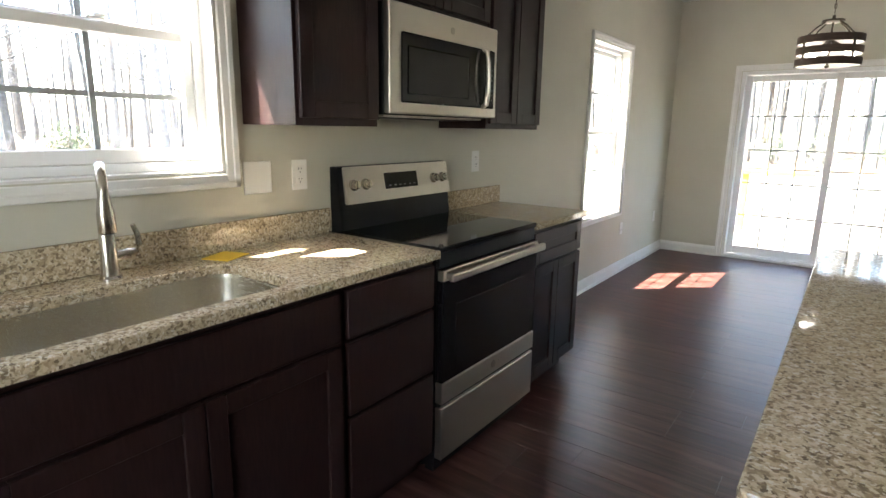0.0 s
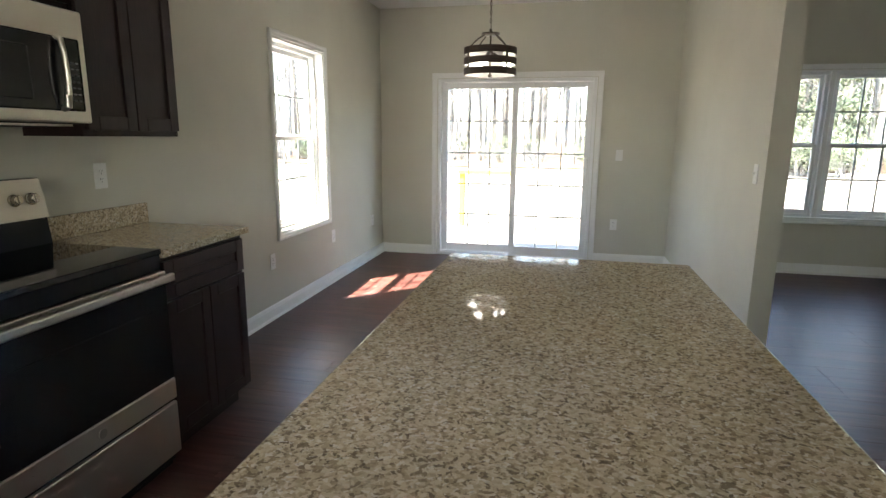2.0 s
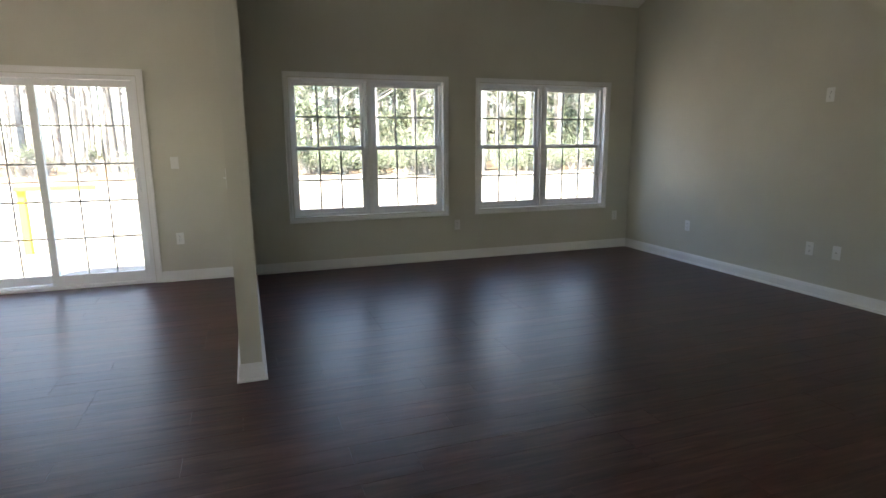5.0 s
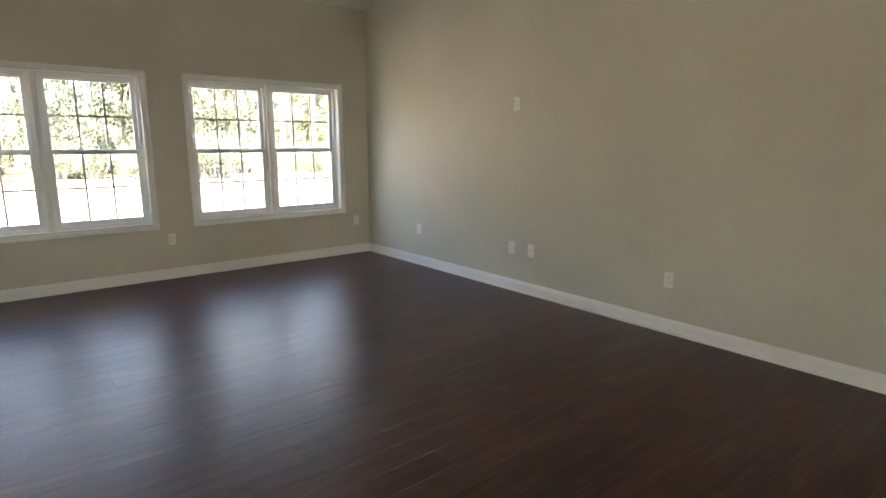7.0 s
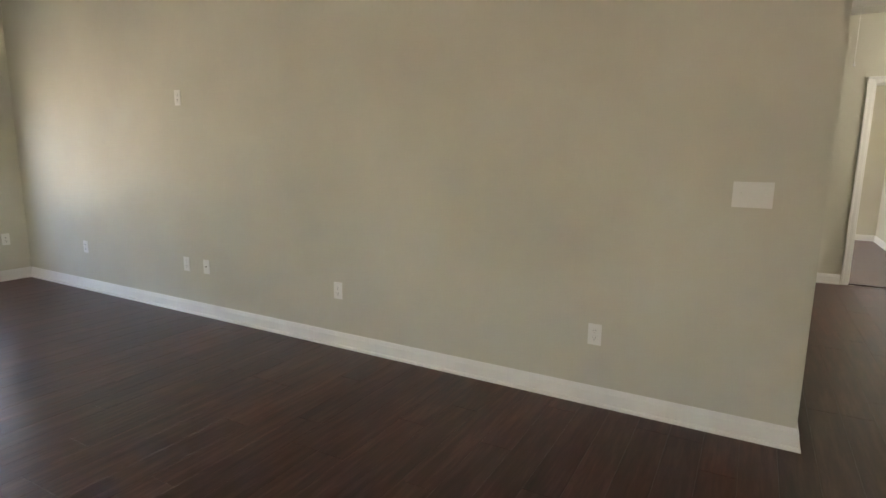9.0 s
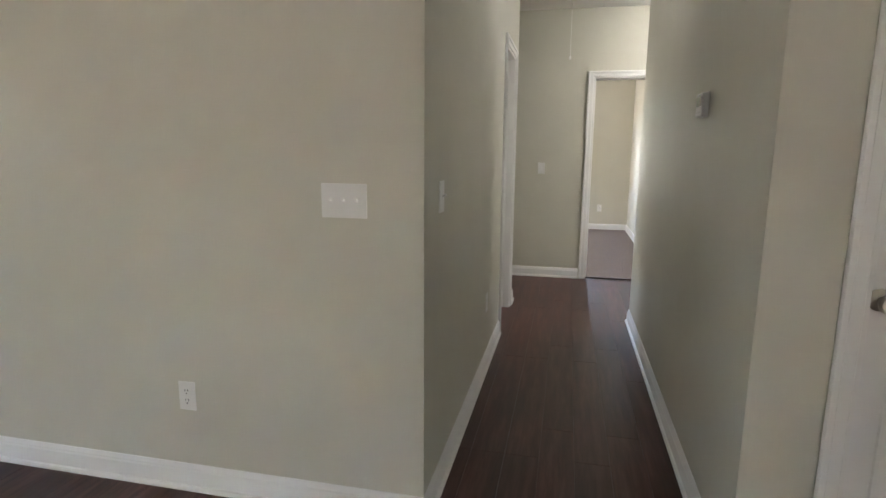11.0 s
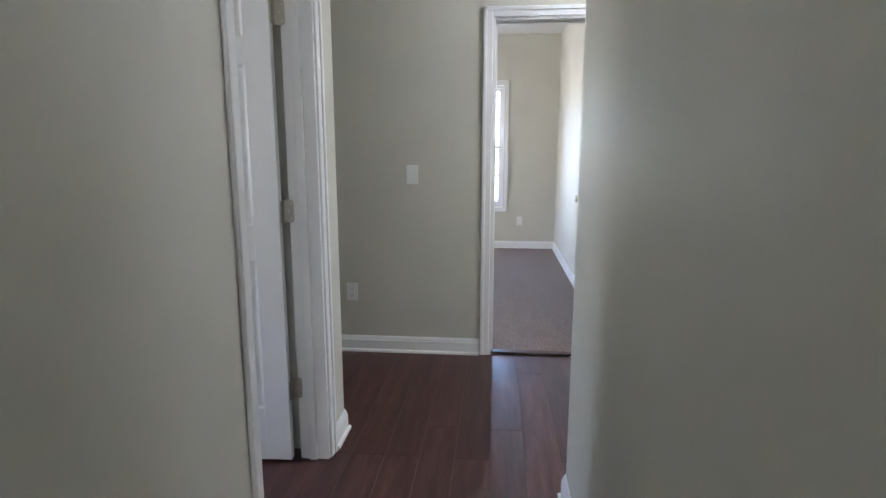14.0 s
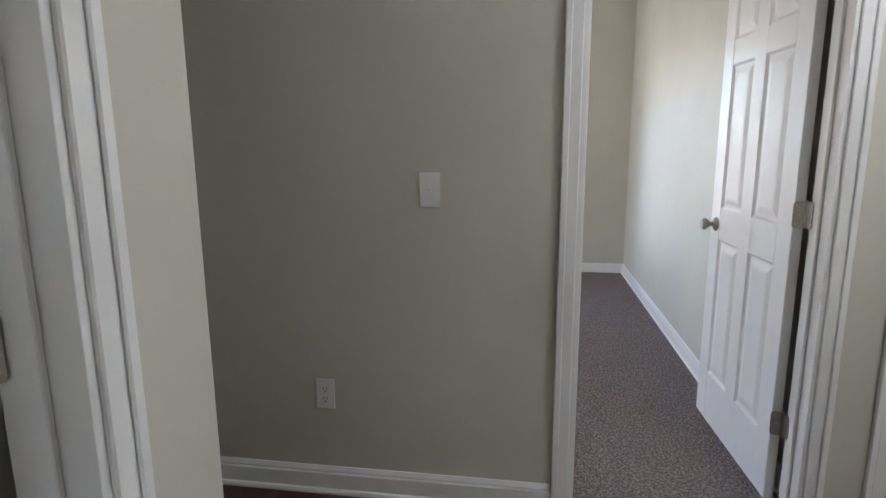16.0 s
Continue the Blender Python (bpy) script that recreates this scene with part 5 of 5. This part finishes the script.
def far_woods():
    """Trunks too far off to tell apart, one mesh."""
    r = random.Random(23)
    bm = bmesh.new()
    for _ in range(420):
        x, y = (r.uniform(-40, 60), r.uniform(58, 110)) if r.random() < 0.55 else (r.uniform(-110, -55), r.uniform(-35, 60))
        high, girth = r.uniform(11, 20), r.uniform(0.08, 0.24)
        lean = Vector((r.uniform(-0.6, 0.6), r.uniform(-0.6, 0.6), 0))
        base = Vector((x, y, GROUND - 0.05))
        pts = [base, base + lean * 0.4 + Vector((0, 0, high * 0.5)), base + lean + Vector((0, 0, high))]
        sweep(bm, pts, [girth, girth * 0.6, 0.02], 6)
        for _ in range(9):
            t = r.uniform(0.2, 0.95)
            p = base + lean * t + Vector((0, 0, high * t))
            a = r.uniform(0, 6.28)
            q = p + Vector((math.cos(a), math.sin(a), r.uniform(0.3, 1.0))) * r.uniform(0.8, 2.6) * (1.2 - t)
            sweep(bm, [p, (p + q) / 2, q], [0.035, 0.025, 0.012], 4)
    return tagged(put("far_trees", bm, BARK), "grey bare trunks of the distant woods", "trees", kind="stuff")


far_woods()


def bush(seed, high, leafy):
    """Undergrowth: a dozen leaning stems with fine shoots and small leaves."""
    r = random.Random(seed)
    root = thing("bush", "low leafy bush at the edge of the woods" if leafy else "low bare brush at the edge of the woods", "bush", pose(0, 0, -50), "bushes of the woods' edge")
    stems, leaves = bmesh.new(), bmesh.new()
    for _ in range(16):
        a = r.uniform(0, 6.28)
        base = Vector((r.gauss(0, 0.15), r.gauss(0, 0.15), 0))
        tip = base + Vector((math.cos(a) * r.uniform(0.1, 0.6), math.sin(a) * r.uniform(0.1, 0.6), r.uniform(0.5, 1.0))) * high
        sweep(stems, [base, base.lerp(tip, 0.5) + Vector((0, 0, 0.1)), tip], [0.018, 0.012, 0.005], 4)
        for _ in range(5):
            p = base.lerp(tip, r.uniform(0.3, 1.0))
            q = p + Vector((r.gauss(0, 0.22), r.gauss(0, 0.22), r.uniform(0.05, 0.35)))
            sweep(stems, [p, (p + q) / 2, q], [0.008, 0.006, 0.003], 3)
            for _ in range(leafy):
                c = q + Vector([r.gauss(0, 0.16) for _ in range(3)])
                n = Vector([r.gauss(0, 1) for _ in range(3)]).normalized()
                u = n.orthogonal().normalized()
                v = n.cross(u)
                z = r.uniform(0.03, 0.07)
                leaves.faces.new([leaves.verts.new(c + u * z * e + v * z * f) for e, f in ((-1, 0), (0, -0.5), (1, 0), (0, 0.5))])
    part("stems", stems, PALE_BARK, root)
    if leafy:
        part("foliage", leaves, LEAF, root, "small green leaves")
    else:
        leaves.free()
    return root


BUSHES = [bush(31, 1.5, 16), bush(32, 1.1, 22), bush(33, 1.3, 0), bush(34, 1.9, 14)]
for x0, x1, y0, y1, count, kinds in ((3, 30, 25.5, 34, 70, (0, 1, 3, 2, 3)), (-26, 3, 27, 36, 60, (2, 2, 2, 0)), (-30, -21, 0, 28, 34, (2, 2, 0))):
    for _ in range(count):
        x, y = rnd.uniform(x0, x1), rnd.uniform(y0, y1)
        copy_thing(BUSHES[rnd.choice(kinds)], Matrix.Translation((x, y, GROUND - 0.02)) @ Matrix.Rotation(rnd.uniform(0, 6.28), 4, "Z"))
for m in (*MODELS, *BUSHES):
    for o in (*m.children_recursive, m):
        bpy.data.objects.remove(o)

rail = thing("safety_rail", "temporary yellow lumber rail standing on the sandy ground", "rail", pose(-1.66, 10.0, GROUND))
part("post", block(-0.045, 0.045, -0.045, 0.045, -0.1, 0.92, bevel=0.004), YELLOW_WOOD, rail)
part("top_rail", block(-0.06, 0.90, -0.085, -0.046, 0.87, 0.935, bevel=0.004), YELLOW_WOOD, rail)
stake = put("marker_stake", block(-0.022, 0.022, -0.022, 0.022, -0.1, 0.68, bevel=0.003), YELLOW_WOOD)
tagged(stake, "thin yellow wooden marker stake in the sand", "stake")
stake.matrix_basis = pose(-2.12, 10.1, GROUND)

# ---- plank floor ----
floor = structure("floor", block(XW - 0.1, XEND + 0.07, YS - 0.1, YN + 0.1, -0.25, -0.006), SUBFLOOR, "dark red-brown vinyl plank floor", "floor")
PW, PL = 0.1524, 1.22


def plank_mesh(length):
    bm = bmesh.new()
    g, b, h = 0.0003, 0.0009, 0.006
    rings = []
    for inset, z in ((g, -h), (g, -b * 0.7), (g + b, 0.0)):
        rings.append([bm.verts.new((x, y, z)) for x, y in ((inset, inset), (length - inset, inset), (length - inset, PW - inset), (inset, PW - inset))])
    for lo, hi in zip(rings, rings[1:]):
        for k in range(4):
            bm.faces.new((lo[k], lo[(k + 1) % 4], hi[(k + 1) % 4], hi[k]))
    bm.faces.new(rings[-1])
    me = bpy.data.meshes.new("plank")
    bm.to_mesh(me)
    bm.free()
    me.materials.append(PLANK)
    return me


MESHES = {}
rest = []
prnd = random.Random(11)
y = YS
while y < YN:
    mid = y + PW / 2
    spans = [[XW, XE]]
    if YH0 - 0.05 < mid < YH1 + 0.05:
        spans[0][1] = XEND + 0.02
    elif YH1 < mid < 1.7:
        spans.append([9.092, XEND + 0.02])
    elif -2.5 < mid < YH0:
        spans.append([8.642, XEND + 0.02])
    for a, b in spans:
        x = a - prnd.choice((0.0, 0.25, 0.45, 0.7, 0.95))
        while x < b:
            lo, hi = max(x, a), min(x + PL, b)
            if hi - lo > 0.03:
                length = round(hi - lo, 3)
                if length not in MESHES:
                    MESHES[length] = plank_mesh(length)
                near = (mid > -0.9 and (mid < 3.2 or lo > 5.8)) or (lo > 1.2 and mid < 5.0 and mid > -0.9)
                rest.append((lo, y, length, near))
            x += PL
    y += PW
nearest = [p for p in rest if p[3]][:300]
for lo, yy, length, _ in nearest:
    ob = new("plank", MESHES[length])
    ob.parent = floor
    ob.location = (lo, yy, 0)
far_bm_verts, far_faces = [], []
for lo, yy, length, near in [p for p in rest if p not in set(nearest)]:
    g, b, h = 0.0003, 0.0009, 0.006
    start = len(far_bm_verts)
    for inset, z in ((g, -h), (g, -b * 0.7), (g + b, 0.0)):
        far_bm_verts += [(lo + inset, yy + inset, z), (lo + length - inset, yy + inset, z), (lo + length - inset, yy + PW - inset, z), (lo + inset, yy + PW - inset, z)]
    for r in (0, 4):
        far_faces += [[start + r + k, start + r + (k + 1) % 4, start + r + 4 + (k + 1) % 4, start + r + 4 + k] for k in range(4)]
    far_faces.append([start + 8, start + 9, start + 10, start + 11])
me = bpy.data.meshes.new("planks")
me.from_pydata(far_bm_verts, [], far_faces)
me.materials.append(PLANK_REST)
planks = tagged(new("planks", me), "dark red-brown vinyl planks further off", kind="stuff")
planks.parent = floor
